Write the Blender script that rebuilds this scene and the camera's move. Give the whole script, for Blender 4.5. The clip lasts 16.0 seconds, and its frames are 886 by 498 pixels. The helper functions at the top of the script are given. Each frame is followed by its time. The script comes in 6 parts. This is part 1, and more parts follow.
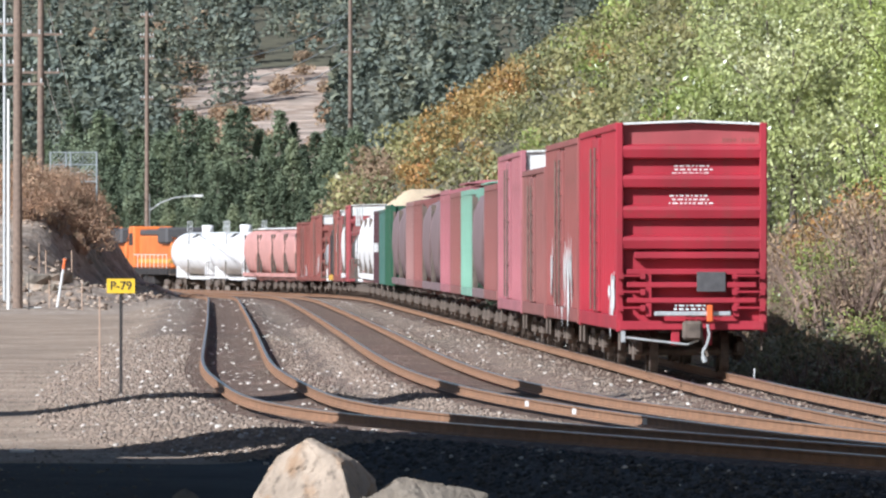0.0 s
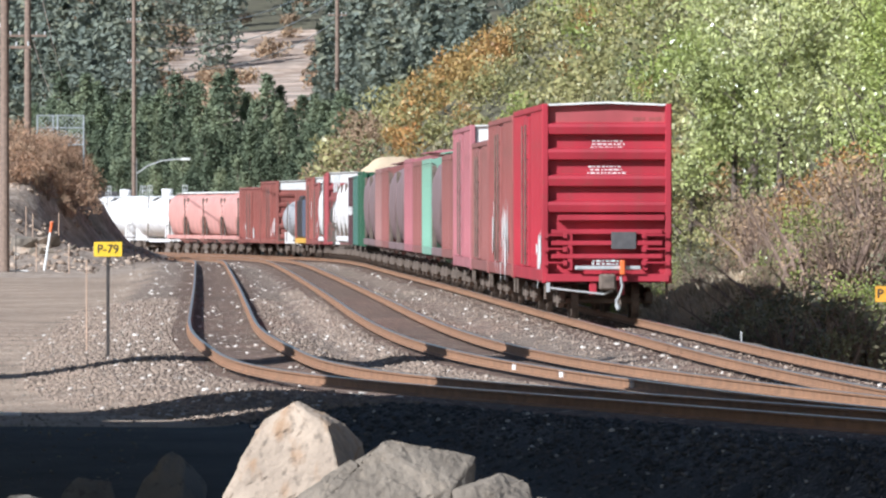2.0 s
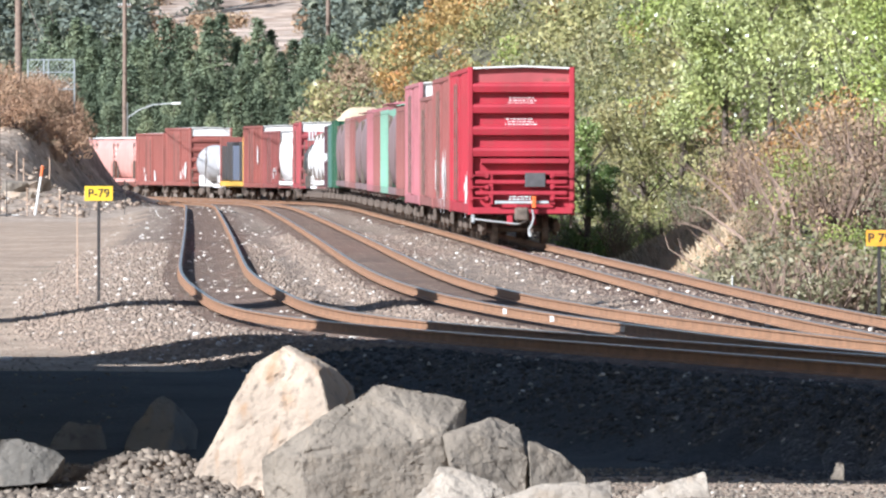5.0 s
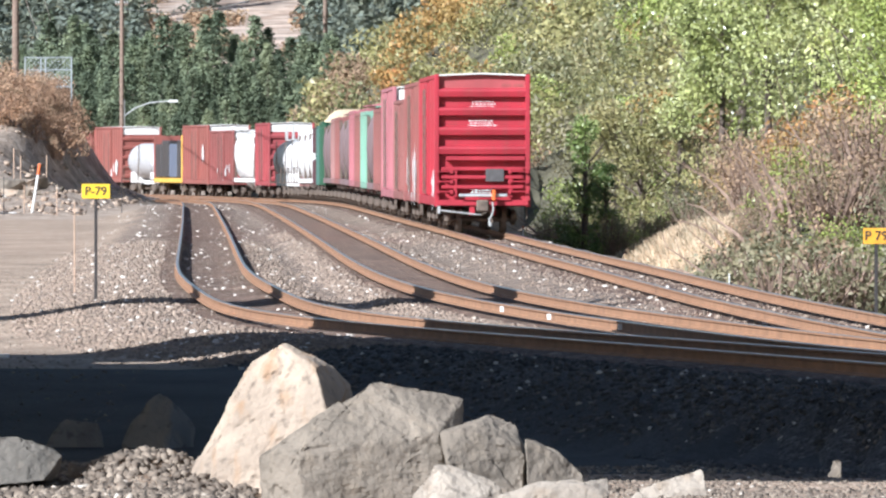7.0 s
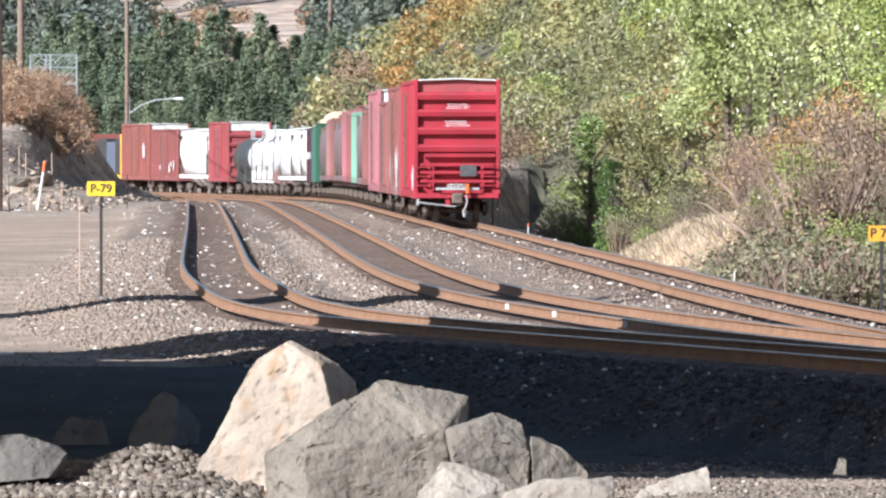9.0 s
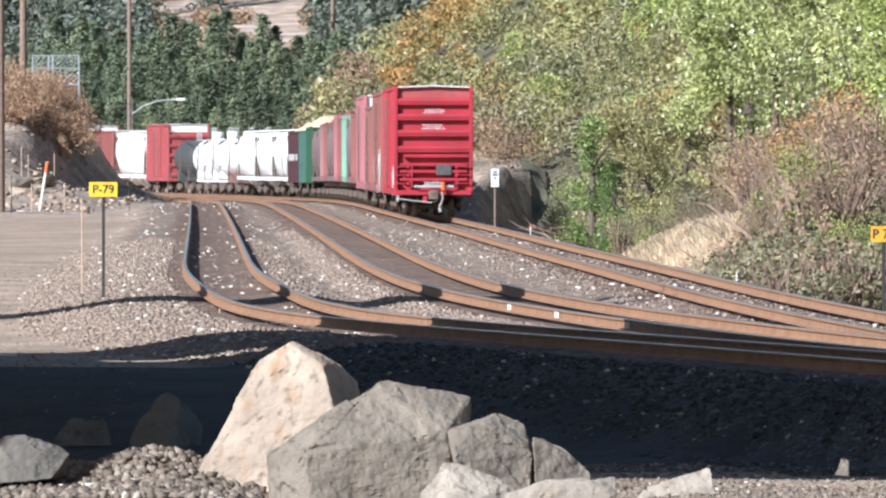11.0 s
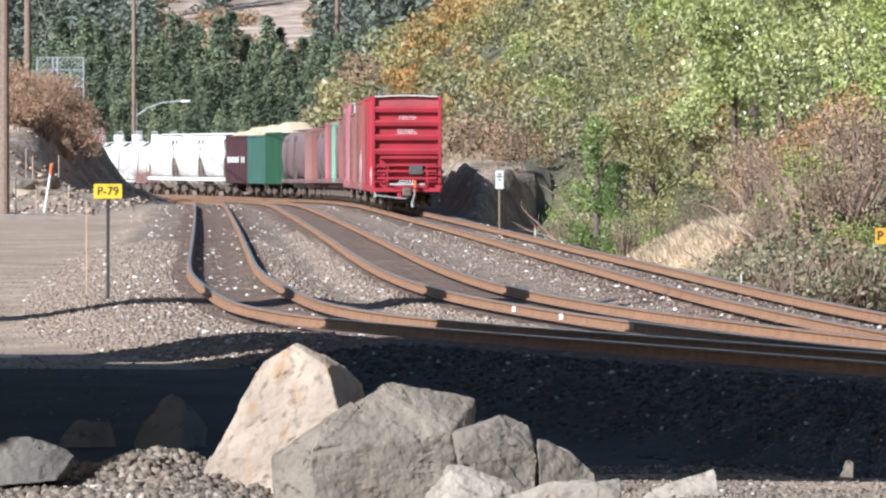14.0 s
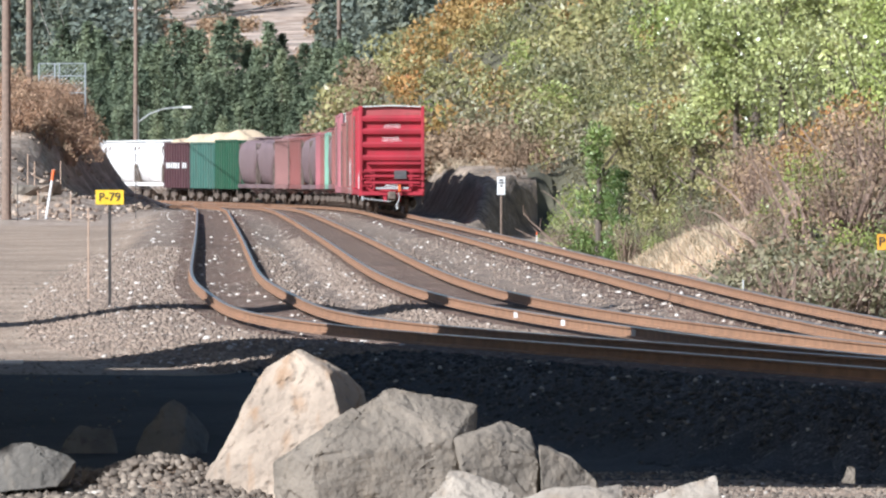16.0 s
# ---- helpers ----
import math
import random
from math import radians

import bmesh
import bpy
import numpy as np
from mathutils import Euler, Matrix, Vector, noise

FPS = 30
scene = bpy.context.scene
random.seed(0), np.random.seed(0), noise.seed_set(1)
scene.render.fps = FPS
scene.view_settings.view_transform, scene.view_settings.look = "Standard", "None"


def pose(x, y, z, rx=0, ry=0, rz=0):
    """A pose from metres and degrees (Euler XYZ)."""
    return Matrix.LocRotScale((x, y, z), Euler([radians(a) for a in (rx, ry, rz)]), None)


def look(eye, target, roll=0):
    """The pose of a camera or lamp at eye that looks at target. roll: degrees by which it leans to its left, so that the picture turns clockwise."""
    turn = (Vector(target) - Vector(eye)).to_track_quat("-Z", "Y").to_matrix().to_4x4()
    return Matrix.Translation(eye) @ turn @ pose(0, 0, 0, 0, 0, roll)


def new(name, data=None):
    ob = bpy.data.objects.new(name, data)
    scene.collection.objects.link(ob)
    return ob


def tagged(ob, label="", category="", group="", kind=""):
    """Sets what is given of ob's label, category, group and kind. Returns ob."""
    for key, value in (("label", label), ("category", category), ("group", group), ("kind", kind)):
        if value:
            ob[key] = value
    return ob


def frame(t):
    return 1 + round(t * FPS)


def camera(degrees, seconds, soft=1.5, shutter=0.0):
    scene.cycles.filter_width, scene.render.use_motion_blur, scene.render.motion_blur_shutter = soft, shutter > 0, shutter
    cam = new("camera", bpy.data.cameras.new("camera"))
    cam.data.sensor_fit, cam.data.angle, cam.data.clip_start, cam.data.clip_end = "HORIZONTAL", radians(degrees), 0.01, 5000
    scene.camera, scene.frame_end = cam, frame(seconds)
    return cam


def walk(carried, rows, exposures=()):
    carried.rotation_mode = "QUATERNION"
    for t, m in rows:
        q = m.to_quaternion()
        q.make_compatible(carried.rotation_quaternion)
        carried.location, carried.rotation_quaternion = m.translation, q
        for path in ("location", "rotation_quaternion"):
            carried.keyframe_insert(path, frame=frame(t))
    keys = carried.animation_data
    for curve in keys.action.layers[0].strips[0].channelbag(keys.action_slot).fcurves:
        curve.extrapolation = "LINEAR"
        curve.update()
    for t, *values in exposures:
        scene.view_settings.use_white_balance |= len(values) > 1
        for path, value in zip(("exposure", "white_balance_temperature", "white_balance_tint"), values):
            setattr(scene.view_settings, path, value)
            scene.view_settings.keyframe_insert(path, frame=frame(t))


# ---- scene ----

# ---- camera: a long lens on a tripod, swung a little by hand ----
EYE = (0.0, 0.0, 2.47)
cam = camera(4.988, 16.0, soft=2.35)
walk(cam, [
    (0, pose(*EYE, 90.0025, 0, 0.0926)),
    (0.5, pose(*EYE, 90.0048, 0, 0.1487)),
    (1, pose(*EYE, 90.0025, 0, 0.1315)),
    (1.5, pose(*EYE, 89.9293, 0, 0.1413)),
    (2, pose(*EYE, 89.7953, 0, 0.0194)),
    (2.5, pose(*EYE, 89.7078, 0, -0.0051)),
    (3, pose(*EYE, 89.6445, 0, -0.0099)),
    (3.5, pose(*EYE, 89.5811, 0, -0.0099)),
    (4, pose(*EYE, 89.5273, 0, -0.0341)),
    (6.5, pose(*EYE, 89.4688, 0, -0.0293)),
    (7, pose(*EYE, 89.4688, 0, -0.0487)),
    (7.5, pose(*EYE, 89.4640, 0, -0.0392)),
    (8, pose(*EYE, 89.4834, 0, -0.0490)),
    (8.5, pose(*EYE, 89.4688, 0, -0.0245)),
    (9, pose(*EYE, 89.4544, 0, -0.0194)),
    (11.5, pose(*EYE, 89.4592, 0, -0.0048)),
    (12, pose(*EYE, 89.4541, 0, -0.0048)),
    (12.5, pose(*EYE, 89.4493, 0, 0.0000)),
    (13, pose(*EYE, 89.4592, 0, 0.0000)),
    (13.5, pose(*EYE, 89.4640, 0, 0.0095)),
    (14, pose(*EYE, 89.4688, 0, 0.0194)),
    (14.5, pose(*EYE, 89.4738, 0, 0.0194)),
    (15, pose(*EYE, 89.4834, 0, 0.0146)),
    (15.5, pose(*EYE, 89.4885, 0, 0.0146)),
    (16, pose(*EYE, 89.5028, 0, 0.0293)),
], exposures=[(0, 0.48, 5700, 9), (2, 0.55, 5700, 9), (2.5, 0.63, 5700, 9), (4, 0.95, 5700, 9), (6.5, 0.92, 5700, 9), (9, 0.86, 5700, 9), (12, 0.75, 5700, 9), (16, 0.68, 5700, 9)])

# ---- daylight ----
SUN_AZ, SUN_EL = 225.0, 33.0   # compass degrees from +Y; the sun stands behind the camera to its left
to_sun = Vector((math.sin(radians(SUN_AZ)) * math.cos(radians(SUN_EL)),
                 math.cos(radians(SUN_AZ)) * math.cos(radians(SUN_EL)), math.sin(radians(SUN_EL))))
sun = new("sun", bpy.data.lights.new("sun", "SUN"))
sun.data.energy, sun.data.angle, sun.data.color = 5.0, radians(0.53), (1.0, 0.965, 0.92)
sun.matrix_world = look(to_sun * 100, (0, 0, 0))
world = bpy.data.worlds.new("sky")
scene.world = world
world.use_nodes = True
wn = world.node_tree.nodes
sky = wn.new("ShaderNodeTexSky")
sky.sky_type, sky.sun_disc = "NISHITA", False
sky.sun_elevation, sky.sun_rotation = radians(SUN_EL), radians(SUN_AZ)
world.node_tree.links.new(sky.outputs[0], wn["Background"].inputs[0])
wn["Background"].inputs[1].default_value = 0.05


# ---- materials ----
def shader(name):
    m = bpy.data.materials.new(name)
    m.use_nodes = True
    nt = m.node_tree
    return m, nt, nt.nodes["Principled BSDF"]


def ramp(nt, source, stops):
    r = nt.nodes.new("ShaderNodeValToRGB")
    while len(r.color_ramp.elements) < len(stops):
        r.color_ramp.elements.new(0.5)
    for e, (p, c) in zip(r.color_ramp.elements, stops):
        e.position, e.color = p, (*c, 1)
    nt.links.new(source, r.inputs[0])
    return r.outputs[0]


def noise_tex(nt, scale, detail=4, stretch=(1, 1, 1), world_space=False):
    n = nt.nodes.new("ShaderNodeTexNoise")
    n.inputs["Scale"].default_value, n.inputs["Detail"].default_value = scale, detail
    mp = nt.nodes.new("ShaderNodeMapping")
    mp.inputs["Scale"].default_value = stretch
    if world_space:
        nt.links.new(nt.nodes.new("ShaderNodeNewGeometry").outputs["Position"], mp.inputs[0])
    else:
        nt.links.new(nt.nodes.new("ShaderNodeTexCoord").outputs["Object"], mp.inputs[0])
    nt.links.new(mp.outputs[0], n.inputs["Vector"])
    return n.outputs["Fac"]


def mix(nt, fac, a, b, mode="MIX"):
    x = nt.nodes.new("ShaderNodeMix")
    x.data_type, x.blend_type = "RGBA", mode
    for sock, v in ((x.inputs[0], fac), (x.inputs[6], a), (x.inputs[7], b)):
        if isinstance(v, (int, float)):
            sock.default_value = v
        elif isinstance(v, tuple):
            sock.default_value = (*v, 1)
        else:
            nt.links.new(v, sock)
    return x.outputs[2]


def bump(nt, bsdf, height, strength, distance):
    b = nt.nodes.new("ShaderNodeBump")
    b.inputs["Strength"].default_value, b.inputs["Distance"].default_value = strength, distance
    nt.links.new(height, b.inputs["Height"])
    nt.links.new(b.outputs[0], bsdf.inputs["Normal"])


def shade(c, k):
    return tuple(min(1.0, v * k) for v in c)


def plain(name, c, rough=0.6, metal=0.0, scale=6.0, var=0.25):
    """A surface with mottling at two scales and fine relief."""
    m, nt, b = shader(name)
    big = ramp(nt, noise_tex(nt, scale), [(0.3, shade(c, 1 - var)), (0.7, shade(c, 1 + var))])
    col = mix(nt, ramp(nt, noise_tex(nt, scale * 9, 3), [(0.35, (0, 0, 0)), (0.65, (0.35,) * 3)]), big, shade(c, 0.7))
    nt.links.new(col, b.inputs["Base Color"])
    b.inputs["Roughness"].default_value, b.inputs["Metallic"].default_value = rough, metal
    bump(nt, b, noise_tex(nt, scale * 8), 0.3, 0.01)
    return m


def paint(name, c, dirt=(0.10, 0.07, 0.055), wear=0.5, rough=0.55):
    """Weathered rolling-stock paint: fading in patches, grime running down, rust spots."""
    m, nt, b = shader(name)
    fade = ramp(nt, noise_tex(nt, 0.7, 5), [(0.3, shade(c, 0.82)), (0.7, shade(c, 1.12))])
    runs = ramp(nt, noise_tex(nt, 2.2, 6, (1.6, 1.6, 0.12)), [(0.48, (0, 0, 0)), (0.78, (wear,) * 3)])
    col = mix(nt, runs, fade, dirt)
    spots = ramp(nt, noise_tex(nt, 5.0, 8), [(0.62, (0, 0, 0)), (0.72, (wear,) * 3)])
    col = mix(nt, spots, col, (0.13, 0.06, 0.035))
    nt.links.new(col, b.inputs["Base Color"])
    b.inputs["Roughness"].default_value = rough
    bump(nt, b, noise_tex(nt, 14, 4), 0.15, 0.01)
    return m


def leafy(name, stops, rough=0.45, clump=0.9):
    """Leaves: the hue drifts from clump to clump and from leaf to leaf; light comes through them."""
    m, nt, b = shader(name)
    geo = nt.nodes.new("ShaderNodeNewGeometry")
    inf = nt.nodes.new("ShaderNodeObjectInfo")
    a = nt.nodes.new("ShaderNodeMath")
    a.operation = "MULTIPLY_ADD"
    nt.links.new(geo.outputs["Random Per Island"], a.inputs[0])
    a.inputs[1].default_value = 0.30
    n = nt.nodes.new("ShaderNodeMath")
    n.operation = "MULTIPLY_ADD"
    nt.links.new(noise_tex(nt, 0.22, 3, world_space=True), n.inputs[0])
    n.inputs[1].default_value, n.inputs[2].default_value = 1.5, -0.55
    nt.links.new(n.outputs[0], a.inputs[2])
    r = nt.nodes.new("ShaderNodeMath")
    r.operation = "MULTIPLY_ADD"
    nt.links.new(inf.outputs["Random"], r.inputs[0])
    r.inputs[1].default_value = 0.3
    nt.links.new(a.outputs[0], r.inputs[2])
    col = ramp(nt, r.outputs[0], stops)
    # clump noise multiplied in: shade of crown gaps put into the leaf colour
    gap_shade = ramp(nt, noise_tex(nt, clump, 4, world_space=True), [(0.36, (0.42, 0.44, 0.40)), (0.5, (0.95, 0.95, 0.95)), (0.66, (1.18, 1.15, 1.1))])
    col = mix(nt, 1.0, col, gap_shade, "MULTIPLY")
    nt.links.new(col, b.inputs["Base Color"])
    b.inputs["Roughness"].default_value = rough
    t = nt.nodes.new("ShaderNodeBsdfTranslucent")
    nt.links.new(col, t.inputs[0])
    ms = nt.nodes.new("ShaderNodeMixShader")
    ms.inputs[0].default_value = 0.22
    nt.links.new(b.outputs[0], ms.inputs[1])
    nt.links.new(t.outputs[0], ms.inputs[2])
    nt.links.new(ms.outputs[0], nt.nodes["Material Output"].inputs[0])
    return m


def speckled(name, stops, fine, coarse, relief=0.04, spread=0.5):
    """Gravel, dirt and broken stone on the ground: grains over broad stains."""
    m, nt, b = shader(name)
    vor = nt.nodes.new("ShaderNodeTexVoronoi")
    vor.inputs["Scale"].default_value = fine
    nt.links.new(nt.nodes.new("ShaderNodeTexCoord").outputs["Object"], vor.inputs["Vector"])
    sep = nt.nodes.new("ShaderNodeSeparateColor")
    nt.links.new(vor.outputs["Color"], sep.inputs[0])
    grain = ramp(nt, sep.outputs[0], stops)
    stain = ramp(nt, noise_tex(nt, coarse, 5), [(0.3, (1 - spread,) * 3), (0.7, (1 + 0.2 * spread,) * 3)])
    nt.links.new(mix(nt, 1.0, grain, stain, "MULTIPLY"), b.inputs["Base Color"])
    b.inputs["Roughness"].default_value = 0.9
    bump(nt, b, vor.outputs["Distance"], 0.8, relief)
    return m


M_dirt = speckled("gravelly_dirt", [(0.0, (0.297, 0.207, 0.143)), (0.5, (0.405, 0.295, 0.210)), (0.88, (0.495, 0.373, 0.277)), (0.95, (0.675, 0.564, 0.435))], 16, 0.25)
M_ballast = speckled("ballast", [(0.0, (0.17, 0.12, 0.09)), (0.5, (0.285, 0.205, 0.15)), (0.9, (0.38, 0.29, 0.22)), (0.97, (0.630, 0.531, 0.420))], 18, 0.5, 0.06)
M_bed = speckled("rust_stained_ballast", [(0.0, (0.095, 0.058, 0.04)), (0.5, (0.185, 0.113, 0.078)), (0.93, (0.28, 0.185, 0.13)), (0.975, (0.630, 0.515, 0.405))], 14, 0.35, 0.06)
# ballast with the foreground shade put into its colour
M_ballast_shaded = speckled("shade_darkened_ballast", [(0.0, (0.035, 0.033, 0.032)), (0.6, (0.08, 0.075, 0.07)), (0.97, (0.16, 0.15, 0.14)), (1.0, (0.3, 0.28, 0.26))], 18, 0.5, 0.06)
M_floor = plain("forest_floor", (0.11, 0.10, 0.06), 0.95, 0, 0.4, 0.4)
M_rail = plain("rusty_rail_steel", (0.31, 0.17, 0.095), 0.75, 0.0, 3, 0.25)
M_railtop = plain("polished_rail_head", (0.62, 0.56, 0.5), 0.28, 0.9, 4, 0.15)
M_tie = plain("creosoted_tie", (0.10, 0.075, 0.06), 0.9)
def stone(name, c, stain, scale=1.6):
    """Broken rock: mineral stains in streaks, pale bruises, pits and fine fracture relief."""
    m, nt, b = shader(name)
    base = ramp(nt, noise_tex(nt, scale, 6), [(0.3, shade(c, 0.72)), (0.5, c), (0.72, shade(c, 1.3))])
    streak = ramp(nt, noise_tex(nt, scale * 2.2, 7, (1.5, 1.5, 0.35)), [(0.52, (0, 0, 0)), (0.68, (0.75,) * 3)])
    col = mix(nt, streak, base, stain)
    crack = ramp(nt, noise_tex(nt, scale * 5, 10), [(0.30, (0.55,) * 3), (0.42, (0,) * 3)])
    nt.links.new(mix(nt, crack, col, shade(c, 0.3)), b.inputs["Base Color"])
    b.inputs["Roughness"].default_value = 0.92
    bump(nt, b, noise_tex(nt, scale * 6, 12), 0.9, 0.05)
    return m


M_rock = stone("grey_basalt", (0.205, 0.172, 0.135), (0.25, 0.205, 0.155))
M_rock_tan = stone("tan_stained_rock", (0.36, 0.287, 0.22), (0.31, 0.19, 0.105))
M_rock_pale = stone("pale_broken_rock", (0.31, 0.265, 0.215), (0.26, 0.205, 0.15))
# grey rock with partial shade put into its colour, for the rounded left rock
M_rock_shaded = stone("shade_darkened_rock", (0.13, 0.117, 0.10), (0.17, 0.145, 0.115))
M_rock_dark = stone("dark_rock", (0.19, 0.175, 0.16), (0.24, 0.205, 0.17))
M_concrete = plain("shade_deck_concrete", (0.42, 0.40, 0.37), 0.85, 0, 1.5)
M_wood = plain("weathered_pole_wood", (0.23, 0.165, 0.125), 0.9, 0, 5)
M_galv = plain("galvanised_steel", (0.62, 0.63, 0.62), 0.4, 0.4, 8, 0.12)
M_black = plain("black_underframe", (0.035, 0.03, 0.028), 0.7)
M_grime = plain("grimy_truck_steel", (0.15, 0.115, 0.09), 0.8, 0.1, 5, 0.4)
M_yellow = plain("sign_yellow", (0.85, 0.55, 0.03), 0.5, 0, 6, 0.08)
M_amber = plain("sign_amber", (0.75, 0.36, 0.03), 0.5, 0, 6, 0.15)
M_white = plain("white_paint", (0.8, 0.79, 0.76), 0.5, 0, 6, 0.08)
M_orange = plain("safety_orange", (0.85, 0.17, 0.04), 0.5, 0, 8, 0.1)
M_soil = speckled("brown_bank_soil", [(0.0, (0.25, 0.185, 0.135)), (0.5, (0.42, 0.32, 0.24)), (0.95, (0.58, 0.47, 0.37))], 3, 0.3, 0.08)
# road strip near black: the foreground shade is put into its colour
M_shade_asphalt = speckled("shade_dark_asphalt", [(0.0, (0.03, 0.03, 0.03)), (0.6, (0.055, 0.053, 0.05)), (1.0, (0.10, 0.095, 0.09))], 40, 0.6, 0.01)
M_scar = speckled("bare_eroded_slope", [(0.0, (0.42, 0.30, 0.22)), (0.5, (0.60, 0.45, 0.345)), (1.0, (0.74, 0.60, 0.49))], 0.35, 0.06, 0.5, 0.6)
M_cut = speckled("pale_cut_soil", [(0.0, (0.24, 0.175, 0.125)), (0.5, (0.38, 0.29, 0.21)), (1.0, (0.54, 0.43, 0.33))], 4, 0.35, 0.1, 0.6)
M_stakewood = plain("faded_stake_wood", (0.55, 0.38, 0.27), 0.9, 0, 8, 0.2)
M_grass = plain("dry_grass", (0.62, 0.46, 0.28), 0.95, 0, 3, 0.3)
M_twig = plain("bare_twigs", (0.26, 0.18, 0.135), 0.9, 0, 5, 0.3)
M_bark = plain("bark", (0.13, 0.10, 0.08), 0.95, 0, 8, 0.4)
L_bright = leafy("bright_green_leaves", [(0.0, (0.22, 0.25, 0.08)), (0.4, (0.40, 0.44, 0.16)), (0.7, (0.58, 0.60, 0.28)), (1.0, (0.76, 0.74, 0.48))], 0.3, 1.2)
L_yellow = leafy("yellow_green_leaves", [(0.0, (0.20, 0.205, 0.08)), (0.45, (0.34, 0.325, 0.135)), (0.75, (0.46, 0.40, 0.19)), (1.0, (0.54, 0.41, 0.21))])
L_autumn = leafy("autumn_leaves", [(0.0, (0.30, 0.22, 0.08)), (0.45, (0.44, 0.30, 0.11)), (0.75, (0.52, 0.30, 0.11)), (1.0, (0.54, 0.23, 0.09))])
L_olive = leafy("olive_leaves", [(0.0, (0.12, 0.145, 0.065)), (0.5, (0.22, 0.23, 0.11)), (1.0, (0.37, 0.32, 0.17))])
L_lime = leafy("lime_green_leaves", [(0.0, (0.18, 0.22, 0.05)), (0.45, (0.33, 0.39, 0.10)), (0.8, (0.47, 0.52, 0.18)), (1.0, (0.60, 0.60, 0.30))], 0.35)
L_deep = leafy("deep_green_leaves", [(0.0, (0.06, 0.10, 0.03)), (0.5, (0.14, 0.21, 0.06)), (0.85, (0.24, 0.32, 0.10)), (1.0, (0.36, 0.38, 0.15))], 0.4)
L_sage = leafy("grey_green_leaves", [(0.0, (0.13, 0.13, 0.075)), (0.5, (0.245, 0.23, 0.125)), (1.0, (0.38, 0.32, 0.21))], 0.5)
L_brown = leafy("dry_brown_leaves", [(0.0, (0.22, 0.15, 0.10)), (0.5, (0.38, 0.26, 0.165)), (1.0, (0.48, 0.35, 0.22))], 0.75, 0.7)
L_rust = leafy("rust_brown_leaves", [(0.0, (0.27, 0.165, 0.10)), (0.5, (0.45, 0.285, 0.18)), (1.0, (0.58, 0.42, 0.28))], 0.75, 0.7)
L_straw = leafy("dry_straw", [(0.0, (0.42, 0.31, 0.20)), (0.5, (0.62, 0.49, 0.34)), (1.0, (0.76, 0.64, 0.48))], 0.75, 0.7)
# needle colours lightened in place of distance haze, the far set more and bluer
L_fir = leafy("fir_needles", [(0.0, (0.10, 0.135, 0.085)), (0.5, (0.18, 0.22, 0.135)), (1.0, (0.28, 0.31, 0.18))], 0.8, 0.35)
L_far = leafy("hazed_fir_needles", [(0.0, (0.12, 0.15, 0.13)), (0.5, (0.19, 0.22, 0.18)), (0.85, (0.26, 0.27, 0.19)), (1.0, (0.36, 0.32, 0.20))], 0.8, 0.35)
M_fence = plain("dull_fence_wire", (0.36, 0.39, 0.39), 0.5, 0.2, 8, 0.1)


# ---- plan: three tracks, the ground beside them ----
def spline(pts):
    """A natural cubic through control points; straight beyond its ends."""
    a = np.array(pts, float)
    xs, ys = a[:, 0], a[:, 1]
    n, h = len(xs), np.diff(xs)
    A, r = np.eye(n), np.zeros(n)
    for i in range(1, n - 1):
        A[i, i - 1:i + 2] = h[i - 1], 2 * (h[i - 1] + h[i]), h[i]
        r[i] = 6 * ((ys[i + 1] - ys[i]) / h[i] - (ys[i] - ys[i - 1]) / h[i - 1])
    c = np.linalg.solve(A, r)

    def f(q):
        q = np.asarray(q, float)
        i = np.clip(np.searchsorted(xs, q) - 1, 0, n - 2)
        hh, x0, x1 = h[i], xs[i], xs[i + 1]
        qq = np.clip(q, xs[0], xs[-1])
        v = (c[i] * (x1 - qq) ** 3 + c[i + 1] * (qq - x0) ** 3) / (6 * hh)
        v = v + (ys[i] / hh - c[i] * hh / 6) * (x1 - qq) + (ys[i + 1] / hh - c[i + 1] * hh / 6) * (qq - x0)
        s0 = (ys[1] - ys[0]) / h[0] - c[1] * h[0] / 6
        s1 = (ys[-1] - ys[-2]) / h[-1] + c[-2] * h[-1] / 6
        return v + np.where(q < xs[0], (q - xs[0]) * s0, 0) + np.where(q > xs[-1], (q - xs[-1]) * s1, 0)
    return f


track_c = spline([(100, 9.6), (120, 8.2), (145, 6.75), (179, 5.35), (203, 4.66), (228, 4.0), (262, 3.06), (321, 1.54), (414, -1.0),
                  (472, -2.57), (550, -4.58), (615, -6.46), (642, -7.74), (668, -9.86), (694, -12.77), (720, -16.66),
                  (748, -21.44), (775, -26.8), (810, -35.0), (860, -49.0), (930, -72.0), (1000, -99.0)])
track_b = spline([(100, 11.5), (120, 7.8), (135, 5.4), (150, 3.65), (165, 2.2), (182, 0.95), (208, -0.25), (240, -1.2), (292, -2.45),
                  (360, -4.1), (416, -5.5), (511, -8.0), (573, -9.65), (615, -11.0), (642, -12.4), (668, -14.4), (694, -17.4),
                  (720, -21.3), (748, -26.1), (775, -31.4), (810, -39.6), (860, -53.5), (1000, -104.0)])
track_a = spline([(90, 12.9), (105, 9.4), (122, 5.75), (138, 2.2), (145, 0.65), (152, -0.7), (160, -1.85), (170, -2.75), (185, -3.5),
                  (205, -4.3), (248, -5.5), (353, -8.0), (480, -11.1), (573, -13.6), (615, -15.2), (642, -16.7), (668, -18.8), (694, -21.9),
                  (720, -25.8), (748, -30.6), (775, -36.0), (810, -44.2), (860, -58.0), (1000, -108.0)])
GAUGE = 1.435


def step(a, b, v):
    q = np.clip((v - a) / (b - a), 0, 1)
    return q * q * (3 - 2 * q)


